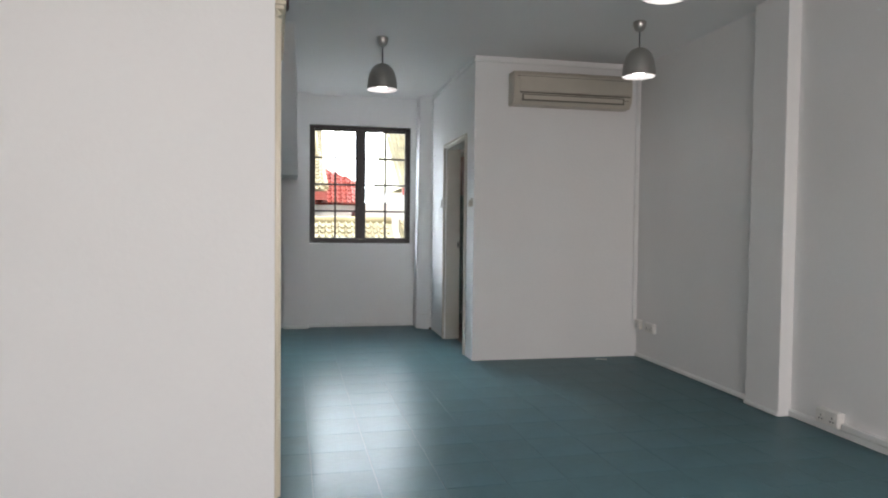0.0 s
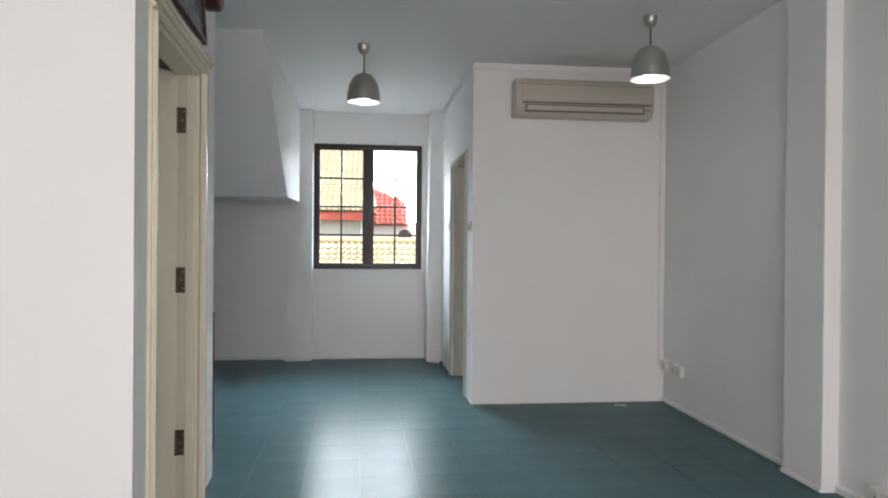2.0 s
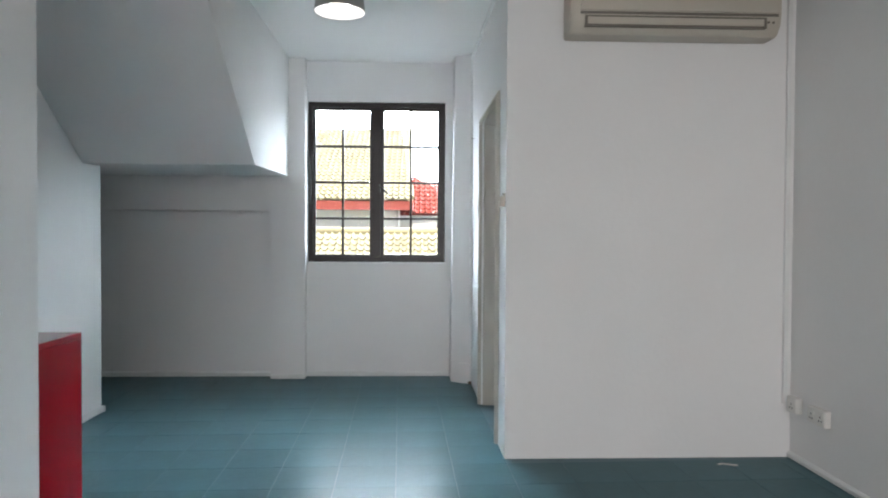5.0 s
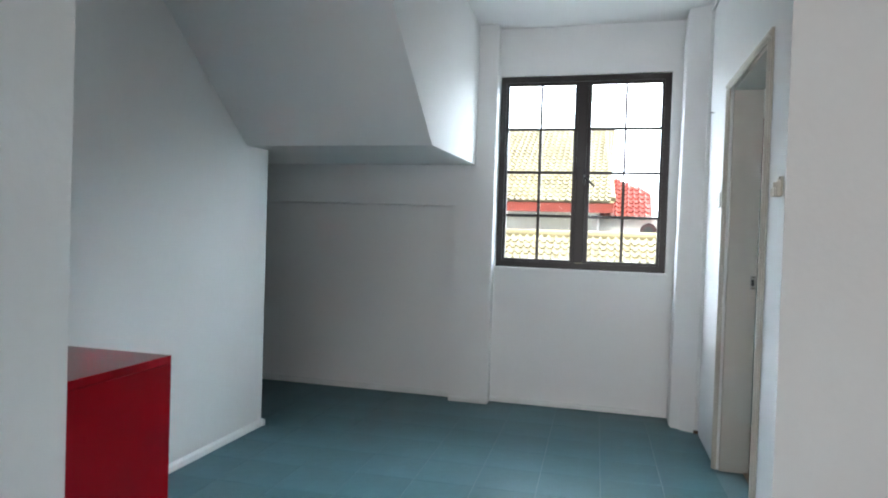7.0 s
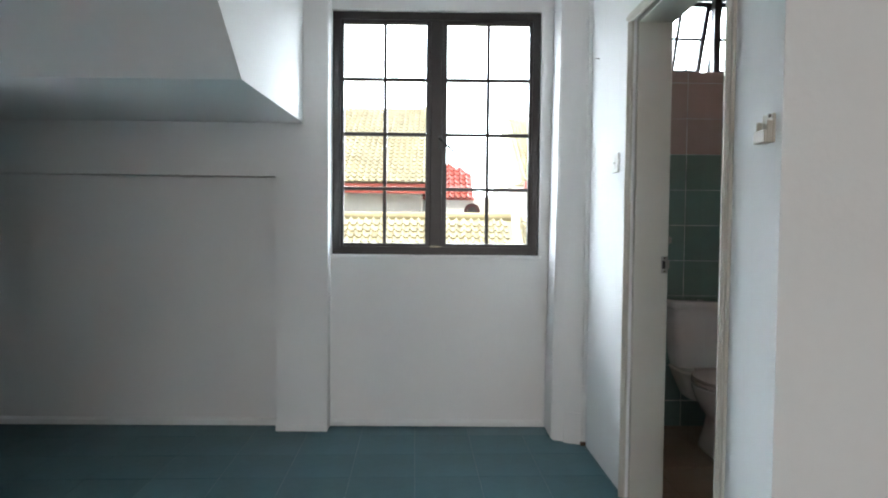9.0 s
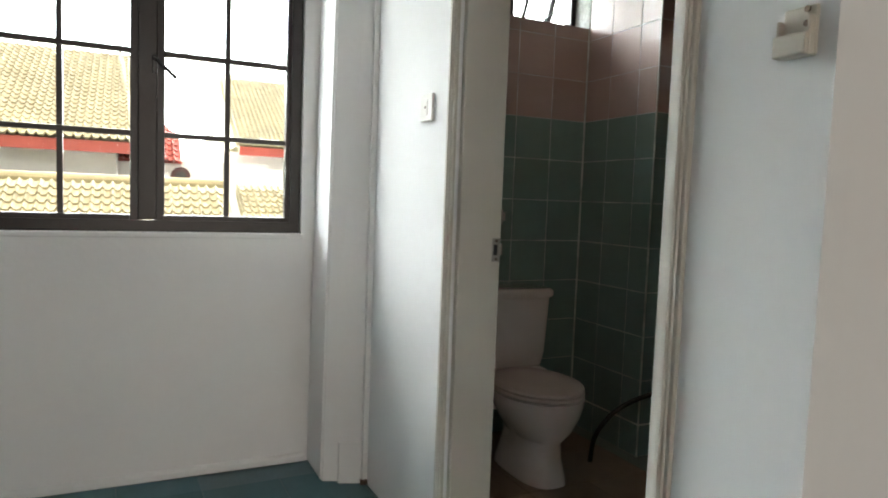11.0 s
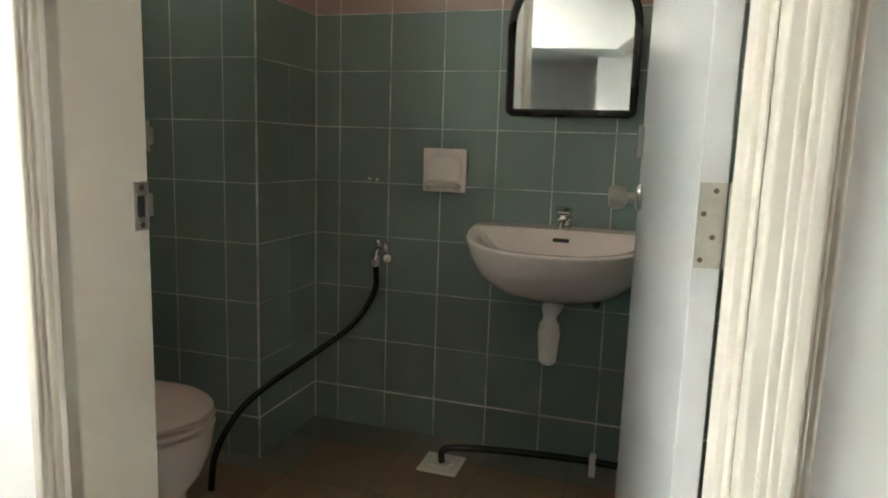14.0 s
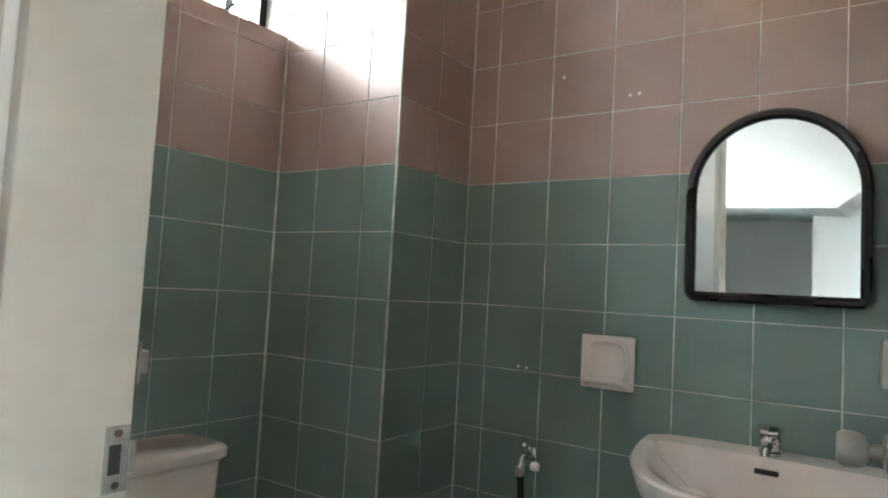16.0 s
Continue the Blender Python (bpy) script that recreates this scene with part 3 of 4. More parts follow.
def air_conditioner():
    a = thing("air_conditioner", (1.73, 5.478, 2.258), "aged cream wall-mounted split air conditioner under the ceiling", "air conditioner")
    W, D, Z = 1.10, 0.175, 0.285
    bm = bmesh.new()
    prism(bm, [(0, 0), (-D * 0.72, 0), (-D * 0.94, 0.045), (-D, 0.10), (-D, Z - 0.05), (-D * 0.86, Z - 0.008), (-D * 0.80, Z), (0, Z)], 0, W, "x")
    bmesh.ops.bevel(bm, geom=[e for e in bm.edges], offset=0.006, segments=2, affect="EDGES")
    part("casing", bm, AGED, a, "", True)
    part("front_panel", boxes((0.05, W - 0.02, -D - 0.008, -D + 0.01, 0.106, Z - 0.035), bevel=0.006), AGED, a)
    part("intake_slot", boxes((0.05, W - 0.02, -D - 0.0045, -D + 0.01, 0.090, 0.102)), AGED_DARK, a)
    part("panel_seam", boxes((0.03, W - 0.03, -D - 0.0088, -D + 0.004, Z - 0.052, Z - 0.048)), AGED_DARK, a)
    part("outlet_recess", boxes((0.075, W - 0.08, -D - 0.001, -D * 0.8, 0.028, 0.084)), AGED_DARK, a, "dark air outlet")
    part("louvre", boxes((0.088, W - 0.095, -D - 0.006, -D * 0.97, 0.039, 0.074), bevel=0.003), AGED, a)
    part("top_grille", boxes(*[(0.06 + i * 0.02, 0.066 + i * 0.02, -D * 0.78, -0.02, Z, Z + 0.003) for i in range(48)]), AGED_DARK, a)
    for x in (W - 0.07, W - 0.045):
        part("indicator", lathe([(0.006, -D * 0.985), (0.006, -D - 0.003)], 12, "y", (x, 0, 0.06)), AGED_DARK, a)


air_conditioner()


def red_cabinet():
    c = thing("cabinet", (-0.29, 4.0, 0), "glossy red lacquered low cabinet standing against the wall end", "cabinet")
    part("body", boxes((-0.60, 0.0, 0.002, 0.435, 0.0, 0.8185), bevel=0.001), REDPAINT, c)
    part("top", boxes((-0.60, 0.0, 0.002, 0.435, 0.819, 0.841), bevel=0.0015), REDPAINT, c)


red_cabinet()


def picture():
    m = Matrix.Translation((left_x(3.3) + 0.012, 3.55, 2.178)) @ pose(0, 0, 0, 0, -4, 3.15)
    p = thing("picture_frame", m, "thin dark framed print hung above the cream door", "picture")
    w, h = 0.62, 0.40
    part("frame", boxes((0, 0.022, -w, 0, 0, 0.016), (0, 0.022, -w, 0, h - 0.016, h), (0, 0.022, -w, -w + 0.016, 0.016, h - 0.016), (0, 0.022, -0.016, 0, 0.016, h - 0.016), bevel=0.002), REDWOOD, p)
    part("print", boxes((0.002, 0.010, -w + 0.016, -0.016, 0.016, h - 0.016)), PICTURE, p, "faded green print behind glass")


picture()


def ornament():
    o = thing("wall_ornament", (left_x(3.72) + 0.002, 3.72, 2.40), "dark red carved wooden wall ornament near the ceiling", "ornament")
    prof = [(0.0, 0.0), (0.04, 0.01), (0.065, 0.05), (0.07, 0.11), (0.05, 0.17), (0.055, 0.24)]
    out = [(y, z) for y, z in prof] + [(-y, z) for y, z in prof[:0:-1]]
    bm = bmesh.new()
    prism(bm, out, 0.0, 0.075, "x")
    bmesh.ops.bevel(bm, geom=list(bm.edges), offset=0.008, segments=2, affect="EDGES")
    part("body", bm, REDWOOD, o, "", True)
    part("boss", lathe([(0.035, 0.07), (0.030, 0.085), (0.012, 0.094)], 20, "x", (0, 0, 0.11)), REDWOOD, o, "", True)


ornament()


# ---------------------------------------------------------------- switches and sockets
def switch():
    s = thing("light_switch", Matrix.Translation((side_x(6.822) - 0.0005, 6.822, 1.437)) @ pose(0, 0, 0, 0, 0, 1.2), "white plastic single light switch on the wall", "light switch")
    part("plate", boxes((-0.011, 0, -0.043, 0.043, -0.043, 0.043), bevel=0.004), PLASTIC, s)
    part("rocker", boxes((-0.0135, -0.0105, -0.013, 0.013, -0.024, 0.024), bevel=0.001), PLASTIC, s)
    part("neon", boxes((-0.0142, -0.0130, -0.004, 0.004, -0.003, 0.006)), BRONZE, s)


switch()


def holder():
    s = thing("remote_holder", Matrix.Translation((side_x(5.53) - 0.0005, 5.534, 1.405)) @ pose(0, 0, 0, 0, 0, 1.2), "cream plastic remote control holder screwed to the wall, empty", "holder")
    part("backplate", boxes((-0.008, 0, -0.027, 0.027, -0.036, 0.038), bevel=0.004), AGED, s)
    part("pocket", boxes((-0.030, -0.023, -0.027, 0.027, -0.036, -0.004), (-0.023, -0.008, -0.027, -0.022, -0.036, 0.02), (-0.023, -0.008, 0.022, 0.027, -0.036, 0.02), (-0.025, -0.008, -0.022, 0.022, -0.036, -0.030), bevel=0.003), AGED, s)
    for z in (0.012, 0.032):
        part("screw", lathe([(0.005, -0.0105), (0.005, -0.0075)], 12, "x", (0, -0.012, z)), BRONZE, s)


holder()


def socket(m, w, h, d, gangs, label):
    s = thing("wall_socket", m, label, "wall socket", "sockets of the room")
    part("box", boxes((-w / 2, w / 2, -d, 0, 0, h), bevel=0.004), PLASTIC, s)
    part("faceplate", boxes((-w / 2 + 0.003, w / 2 - 0.003, -d - 0.005, -d + 0.001, 0.003, h - 0.003), bevel=0.002), PLASTIC, s)
    for g in range(gangs):
        x = (g - (gangs - 1) / 2) * w / max(gangs, 1)
        part("rocker", boxes((x + 0.012, x + 0.026, -d - 0.009, -d - 0.004, h * 0.58, h * 0.82), bevel=0.001), PLASTIC, s)
        for u, v in ((0, 0.52), (-0.011, 0.28), (0.011, 0.28)):
            part("pin_hole", boxes((x + u - 0.0035, x + u + 0.0035, -d - 0.0062, -d - 0.0045, h * v, h * v + 0.009)), DARKPLASTIC, s)


east = pose(0, 0, 0, 0, 0, -90)
socket(Matrix.Translation((3.004, 5.19, 0.26)) @ east, 0.15, 0.085, 0.03, 2, "white plastic double socket on the party wall")
socket(Matrix.Translation((3.004, 5.40, 0.265)) @ east, 0.085, 0.085, 0.035, 1, "white plastic single socket in the corner")
socket(Matrix.Translation((3.0315, 3.135, 0.052)) @ east, 0.17, 0.088, 0.045, 2, "white surface-mounted double socket above the skirting")

chip = thing("paint_flake", (2.55, 5.36, 0.001), "small curl of white paint lying on the floor", "paint flake")
part("flake", tube(spline([(0, 0, 0.002), (0.03, 0.006, 0.004), (0.07, -0.01, 0.003), (0.10, -0.014, 0.002)], 5), 0.004, 6), PLASTIC, chip)


# ---------------------------------------------------------------- bathroom things
def oval(cx, cy, a, b, z, n=40, power=2.0, back=None):
    """A loop round an egg; where back is given it is cut straight there."""
    out = []
    for i in range(n):
        t = 2 * math.pi * i / n
        c, s = math.cos(t), math.sin(t)
        x = cx + a * math.copysign(abs(c) ** (2 / power), c)
        y = cy + b * math.copysign(abs(s) ** (2 / power), s)
        if back is not None:
            y = min(y, back)
        out.append((x, y, z))
    return out


def toilet():
    w = thing("toilet", (2.106, 7.638, 0), "pale pink close-coupled ceramic toilet with the lid closed", "toilet")
    # bowl and foot, skinned from loops: narrow foot, swelling bowl
    loops = [oval(-0.02, -0.45, 0.100, 0.205, 0.0, power=2.8), oval(-0.02, -0.45, 0.097, 0.20, 0.03, power=2.8), oval(-0.015, -0.445, 0.084, 0.18, 0.11, power=2.6), oval(-0.01, -0.445, 0.086, 0.18, 0.18), oval(0, -0.45, 0.135, 0.21, 0.235), oval(0, -0.455, 0.17, 0.225, 0.30), oval(0, -0.455, 0.185, 0.232, 0.35), oval(0, -0.455, 0.186, 0.233, 0.372), oval(0, -0.455, 0.17, 0.215, 0.378)]
    squat = Matrix.Diagonal((1, 1, 0.925, 1))
    part("bowl", rings_mesh(loops), CERAMIC, w, "", True, squat)
    part("shelf", rings_mesh([oval(0, -0.165, 0.13, 0.135, 0.24, power=4), oval(0, -0.165, 0.165, 0.15, 0.33, power=4), oval(0, -0.165, 0.19, 0.16, 0.40, power=5), oval(0, -0.165, 0.18, 0.15, 0.41, power=5)]), CERAMIC, w, "", True, squat)
    part("seat", rings_mesh([oval(0, -0.45, 0.178, 0.23, 0.380), oval(0, -0.45, 0.186, 0.238, 0.386), oval(0, -0.45, 0.186, 0.238, 0.397), oval(0, -0.45, 0.178, 0.23, 0.402)]), SEATPINK, w, "", True, squat)
    part("lid", rings_mesh([oval(0, -0.45, 0.176, 0.226, 0.4035), oval(0, -0.45, 0.184, 0.235, 0.408), oval(0, -0.45, 0.182, 0.233, 0.419), oval(0, -0.45, 0.165, 0.215, 0.426), oval(0, -0.45, 0.08, 0.12, 0.430)]), SEATPINK, w, "pale pink plastic lid, closed", True, squat)
    for x in (-0.075, 0.075):
        part("lid_hinge", lathe([(0.011, x - 0.025), (0.011, x + 0.025)], 14, "x", (0, -0.235, 0.415)), SEATPINK, w, "", True, squat)
    part("cistern", rings_mesh([oval(0.02, -0.10, 0.19, 0.092, 0.380, power=7), oval(0.02, -0.10, 0.205, 0.096, 0.44, power=7), oval(0.02, -0.10, 0.222, 0.099, 0.70, power=7), oval(0.02, -0.10, 0.222, 0.099, 0.703, power=7)]), CERAMIC, w, "", True)
    part("cistern_lid", rings_mesh([oval(0.02, -0.105, 0.228, 0.102, 0.704, power=7), oval(0.02, -0.105, 0.236, 0.108, 0.712, power=7), oval(0.02, -0.105, 0.236, 0.108, 0.735, power=7), oval(0.02, -0.105, 0.222, 0.096, 0.746, power=7)]), CERAMIC, w, "", True)
    part("flush_button", lathe([(0.022, 0.745), (0.022, 0.752), (0.016, 0.756)], 20, "z", (-0.03, -0.105, 0)), CHROME, w, "chrome flush button", True)


toilet()


def basin():
    b = thing("wash_basin", (3.028, 6.165, 0.843), "pale pink wall-hung ceramic basin with a chrome tap", "wash basin")
    # local axes: x from the wall outwards is negative, y along the wall
    def rim(scale, z, tip=0.0, n=48):
        """A D-shaped loop: straight against the wall, round in front, dipping to the front."""
        out = []
        for i in range(n):
            t = -math.pi / 2 + math.pi * i / (n - 13)
            if i <= n - 13:
                c, s = math.cos(t), math.sin(t)
                y = 0.308 * scale * math.copysign(abs(s) ** 0.8, s)
                x = -0.05 - 0.42 * scale * abs(c) ** 0.82
            else:
                k = (i - (n - 13)) / 13
                y = 0.308 * scale * (1 - 2 * k)
                x = -0.05 + 0.05 * math.sin(math.pi * k) ** 0.25
            out.append((x, y, z + tip * (x / 0.42)))
        return out
    shell = [rim(0.30, -0.225), rim(0.50, -0.215), rim(0.72, -0.182), rim(0.88, -0.125, 0.01), rim(0.965, -0.06, 0.02), rim(0.995, -0.018, 0.03), rim(1.0, -0.004, 0.032), rim(0.985, 0.002, 0.032)]
    def hollow(s, z, tip=0.0):
        out = []
        for x, y, zz in rim(s, z, tip):
            out.append((min(-0.105, x * 0.97 - 0.012), y * 0.965, zz))
        return out
    shell += [hollow(0.93, 0.0, 0.032), hollow(0.90, -0.008, 0.03), hollow(0.82, -0.05), hollow(0.62, -0.10), hollow(0.35, -0.125)]
    part("bowl", rings_mesh(shell), CERAMIC, b, "", True)
    part("overflow", boxes((-0.117, -0.108, -0.027, 0.027, -0.040, -0.027), bevel=0.003), DARKPLASTIC, b, "dark overflow slot")
    tap = part("tap", lathe([(0.026, -0.004), (0.026, 0.008), (0.020, 0.012), (0.021, 0.030), (0.025, 0.034), (0.025, 0.044), (0.020, 0.050), (0.006, 0.052)], 24, "z", (-0.065, 0, 0)), CHROME, b, "chrome pillar tap", True)
    part("spout", tube(spline([(-0.07, 0, 0.022), (-0.10, 0, 0.026), (-0.125, 0, 0.02), (-0.132, 0, 0.006)], 6), 0.011, 14), CHROME, tap, "", True)
    part("tap_head", lathe([(0.010, 0.05), (0.026, 0.053), (0.029, 0.062), (0.025, 0.072), (0.008, 0.075)], 8, "z", (-0.065, 0, 0)), CHROME, tap, "", True)
    trap = part("waste_trap", lathe([(0.020, -0.205), (0.020, -0.235), (0.026, -0.238), (0.026, -0.262), (0.022, -0.265), (0.022, -0.285), (0.032, -0.30), (0.034, -0.325), (0.037, -0.332), (0.034, -0.345), (0.031, -0.39), (0.028, -0.425), (0.016, -0.436)], 28, "z", (-0.185, 0.012, 0)), PLASTIC, b, "off-white plastic bottle trap", True)
    part("locknut", lathe([(0.024, -0.216), (0.024, -0.206)], 20, "z", (-0.185, 0.012, 0)), DARKPLASTIC, trap)
    part("waste_pipe", tube(spline([(-0.16, 0, -0.268), (-0.11, -0.004, -0.262), (-0.02, -0.006, -0.25)], 5), 0.014, 12), PLASTIC, trap, "", True)
    v = part("angle_valve", tube([(0.0, -0.125, -0.245), (-0.06, -0.125, -0.245)], 0.012, 12), CHROME, b, "chrome angle valve", True)
    part("valve_handle", lathe([(0.014, -0.075), (0.016, -0.05)], 8, "x", (0, -0.125, -0.245)), DARKPLASTIC, v)
    part("supply_hose", tube(spline([(-0.035, -0.125, -0.238), (-0.04, -0.11, -0.17), (-0.07, -0.05, -0.12), (-0.07, -0.01, -0.11)], 6), 0.006, 8), CHROME, b)


basin()


def mirror():
    m = thing("mirror", Matrix.Translation((3.029, 6.176, 1.213)) @ pose(0, 0, 0, 0, -2.1, 0), "arched wall mirror in a thick black plastic frame", "mirror")
    def arch(w, h, r, inset, x, n=24):
        """Outline of an arch with rounded lower corners, at depth x."""
        hw = w / 2 - inset
        top = h - w / 2
        rr = max(0.004, r - inset)
        pts = []
        for k in range(n + 1):
            a = math.pi * k / n
            pts.append((x, hw * math.cos(a), top + (hw) * math.sin(a)))
        for k in range(7):
            a = math.pi + math.pi / 2 * k / 6
            pts.append((x, -hw + rr + rr * math.cos(a), inset + rr + rr * math.sin(a)))
        for k in range(7):
            a = 1.5 * math.pi + math.pi / 2 * k / 6
            pts.append((x, hw - rr + rr * math.cos(a), inset + rr + rr * math.sin(a)))
        return pts
    W, Z = 0.436, 0.508
    rings = [arch(W, Z, 0.03, 0.0, 0.0), arch(W, Z, 0.03, 0.0, -0.016), arch(W, Z, 0.03, 0.007, -0.024), arch(W, Z, 0.03, 0.018, -0.024), arch(W, Z, 0.03, 0.026, -0.014), arch(W, Z, 0.03, 0.026, -0.004)]
    part("frame", rings_mesh(rings, cap=False), BLACKFRAME, m, "", True)
    bm = bmesh.new()
    pts = arch(W, Z, 0.03, 0.0255, 0.0)
    prism(bm, [(p[1], p[2]) for p in pts], -0.008, -0.001, "x")
    part("glass", bm, SILVER, m, "silvered glass")


mirror()


def soap_dish():
    s = thing("soap_dish", (3.029, 6.608, 0.94), "pale pink ceramic soap dish set on the tiles", "soap dish")
    part("plate", boxes((-0.014, 0, -0.081, 0.081, 0, 0.157), bevel=0.006), CERAMIC, s, "", True)
    def loop(a, b, x, dz=0.0):
        return [(x, p[0], 0.082 + p[1] + dz) for p in ((q[0], q[1]) for q in oval(0, 0, a, b, 0, 32, 3.2))]
    part("bowl", rings_mesh([loop(0.066, 0.064, -0.013), loop(0.066, 0.064, -0.022), loop(0.060, 0.058, -0.024), loop(0.052, 0.050, -0.017), loop(0.044, 0.04, -0.0145)]), CERAMIC, s, "", True)
    lip = [(-0.014, -0.055, 0.018), (-0.05, -0.045, 0.030), (-0.062, 0.0, 0.032), (-0.05, 0.045, 0.030), (-0.014, 0.055, 0.018)]
    part("lip", tube(spline(lip, 6), 0.011, 10), CERAMIC, s, "", True)
    part("tray", rings_mesh([[(-0.014 - 0.045 * abs(math.sin(t)) if math.sin(t) > 0 else -0.014, 0.052 * math.cos(t), z) for t in (2 * math.pi * k / 24 for k in range(24))] for z in (0.016, 0.026)]), CERAMIC, s)


soap_dish()


def tap_and_hose():
    t = thing("bib_tap", (3.029, 6.845, 0.685), "chrome wall tap with a white knob above the hose", "tap")
    part("rose", lathe([(0.022, 0.0), (0.022, -0.006), (0.012, -0.010)], 20, "x", (0, 0, 0.03)), CHROME, t, "", True)
    part("body", tube(spline([(-0.005, 0, 0.03), (-0.04, 0, 0.032), (-0.062, 0, 0.01), (-0.066, 0, -0.03)], 6), 0.011, 12), CHROME, t, "", True)
    part("spindle", tube([(-0.035, 0, 0.03), (-0.035, 0, 0.06)], 0.007, 10), CHROME, t)
    part("lever", tube([(-0.02, 0.008, 0.06), (-0.06, -0.006, 0.064)], 0.006, 10), CHROME, t)
    part("knob", lathe([(0.012, -0.045), (0.014, -0.035), (0.012, -0.024)], 16, "y", (-0.04, 0, 0.0)), PLASTIC, t, "white plastic knob", True)
    h = thing("hose", (2.963, 6.845, 0.67), "black rubber hose drooping from the tap to the floor", "hose")
    pts = spline([(0, 0, 0.0), (-0.005, 0.002, -0.11), (-0.10, 0.05, -0.222), (-0.263, 0.13, -0.30), (-0.421, 0.207, -0.369), (-0.512, 0.253, -0.438), (-0.574, 0.283, -0.54), (-0.59, 0.291, -0.655)], 8)
    part("tube", tube(pts, 0.0105, 14), RUBBER, h, "", True)
    part("clip", tube([(0, 0, 0.012), (0, 0.003, -0.012)], 0.0135, 14), STEEL, h, "steel hose clip", True)


tap_and_hose()


def floor_drain():
    d = thing("floor_drain", Matrix.Translation((2.82, 6.52, 0.001)), "dirty white square plastic floor drain cover", "drain")
    part("plate", boxes((-0.07, 0.07, -0.07, 0.07, 0, 0.008), bevel=0.003), PLASTIC, d)
    part("collar", lathe([(0.040, 0.008), (0.038, 0.013), (0.030, 0.013), (0.026, 0.009)], 24), PLASTIC, d, "", True)
    p = thing("waste_pipe", (2.82, 6.52, 0.012), "thin black waste pipe running along the floor into the drain", "pipe")
    part("pipe", tube(spline([(0.0, 0, 0.0), (0.0, 0, 0.035), (0.02, -0.03, 0.048), (0.07, -0.2, 0.045), (0.11, -0.45, 0.04), (0.12, -0.62, 0.035)], 6), 0.0125, 12), RUBBER, p, "", True)
    c = part("bracket", boxes((0.095, 0.135, -0.515, -0.495, -0.010, 0.062), bevel=0.002), PLASTIC, p, "white plastic pipe bracket")


floor_drain()


def bath_light():
    l = thing("ceiling_light", (1.81, 6.47, H), "small warm ceiling bulb in a white batten holder, lit", "ceiling light")
    part("holder", lathe([(0.055, 0.0), (0.055, -0.012), (0.028, -0.03), (0.024, -0.055)], 28), PLASTIC, l, "", True)
    part("bulb", lathe([(0.014, -0.05), (0.020, -0.065), (0.030, -0.085), (0.031, -0.102), (0.022, -0.122), (0.006, -0.13)], 24), WARMBULB, l, "glowing warm bulb", True)


bath_light()

# plugs left in old screw holes, and a nail
for y, z in ((6.573, 1.815), (6.545, 1.818), (6.905, 0.975), (6.875, 0.973), (6.79, 1.90)):
    s = thing("wall_plug", (3.0312, y, z), "small white plastic plug in an old tile hole", "wall plug", "plugs in the tiles")
    part("plug", lathe([(0.0045, 0.0), (0.0045, -0.002), (0.0025, -0.0025)], 10, "x"), PLASTIC, s)
n = thing("nail", (side_x(7.15), 7.15, 1.98), "small dark nail in the white wall", "nail")
part("shank", tube([(0.004, 0, 0), (-0.018, 0, 0.003)], 0.002, 8), BRONZE, n)
part("head", lathe([(0.005, -0.020), (0.005, -0.018)], 10, "x", (0, 0, 0.003)), BRONZE, n)
structure("trim_rust", boxes((1.362, 1.398, 7.284, 7.303, 0.0, 0.022), bevel=0.004), BRONZE, "rusty brown foot of the trunking", "trunking")

# threshold under the bathroom door
structure("trim_threshold", boxes((1.535, 1.57, DY0 + 0.0530, DY1 - 0.026, -0.005, 0.006)), BROWN_TILE, "brown tiled door threshold", "threshold")

# ---------------------------------------------------------------- outside, beyond the window
FAR = Matrix.Translation((0.6, 4.0, 1.17)) @ Matrix.Scale(3.0, 4) @ Matrix.Translation((-0.6, -4.0, -1.17))
structure("ground", boxes((-900, 900, 8.0, 1500, -13.0, -12.84)), EARTH, "dark paved ground far below the window", "ground")


def roof_tile_mesh(mat, w=0.082, l=0.145):
    """One curved clay tile: a roll and a pan, with a thick lower edge."""
    bm = bmesh.new()
    prof = [(0.0, 0.005), (0.12, 0.022), (0.25, 0.032), (0.38, 0.022), (0.52, 0.004), (0.76, 0.0), (1.0, 0.005)]
    rows = [[bm.verts.new((u * w, v, h + e)) for u, h in prof] for v, e in ((-0.008, 0.020), (l, 0.0))]
    low = [bm.verts.new((u * w, -0.008, h + 0.003)) for u, h in prof]
    for a, b in ((rows[0], rows[1]), (low, rows[0])):
        for i in range(len(prof) - 1):
            bm.faces.new((a[i], a[i + 1], b[i + 1], b[i]))
    return mesh_of(bm, "roof_tile", mat, True)


def tile_roof(parent, me, origin, along, up, n, courses, keep=None, w=0.08, l=0.13):
    """Lays tiles in courses from the eave; along and up are unit vectors in the roof's plane."""
    along, up = Vector(along).normalized(), Vector(up).normalized()
    nor = along.cross(up)
    rot = Matrix((along, up, nor)).transposed().to_4x4()
    extra = bmesh.new()
    first = max(0, courses - 290 // n)
    for j in range(courses):
        for i in range(n):
            if keep and not keep(i * w, j * l):
                continue
            p = Vector(origin) + along * (i * w) + up * (j * l) + nor * 0.01
            m = Matrix.Translation(p) @ rot @ pose(0, 0, 0, random.uniform(-0.6, 0.6), 0, random.uniform(-0.7, 0.7))
            if j >= first:
                ob = new("roof_tile", me)
                ob.parent = parent
                ob.matrix_local = m
            else:
                verts = [extra.verts.new(m @ v.co) for v in me.vertices]
                for f in me.polygons:
                    extra.faces.new([verts[k] for k in f.vertices])
    if extra.faces:
        rest = part("roof_tiles_lower", extra, me.materials[0], parent, "", True)
        tagged(rest, kind="stuff")


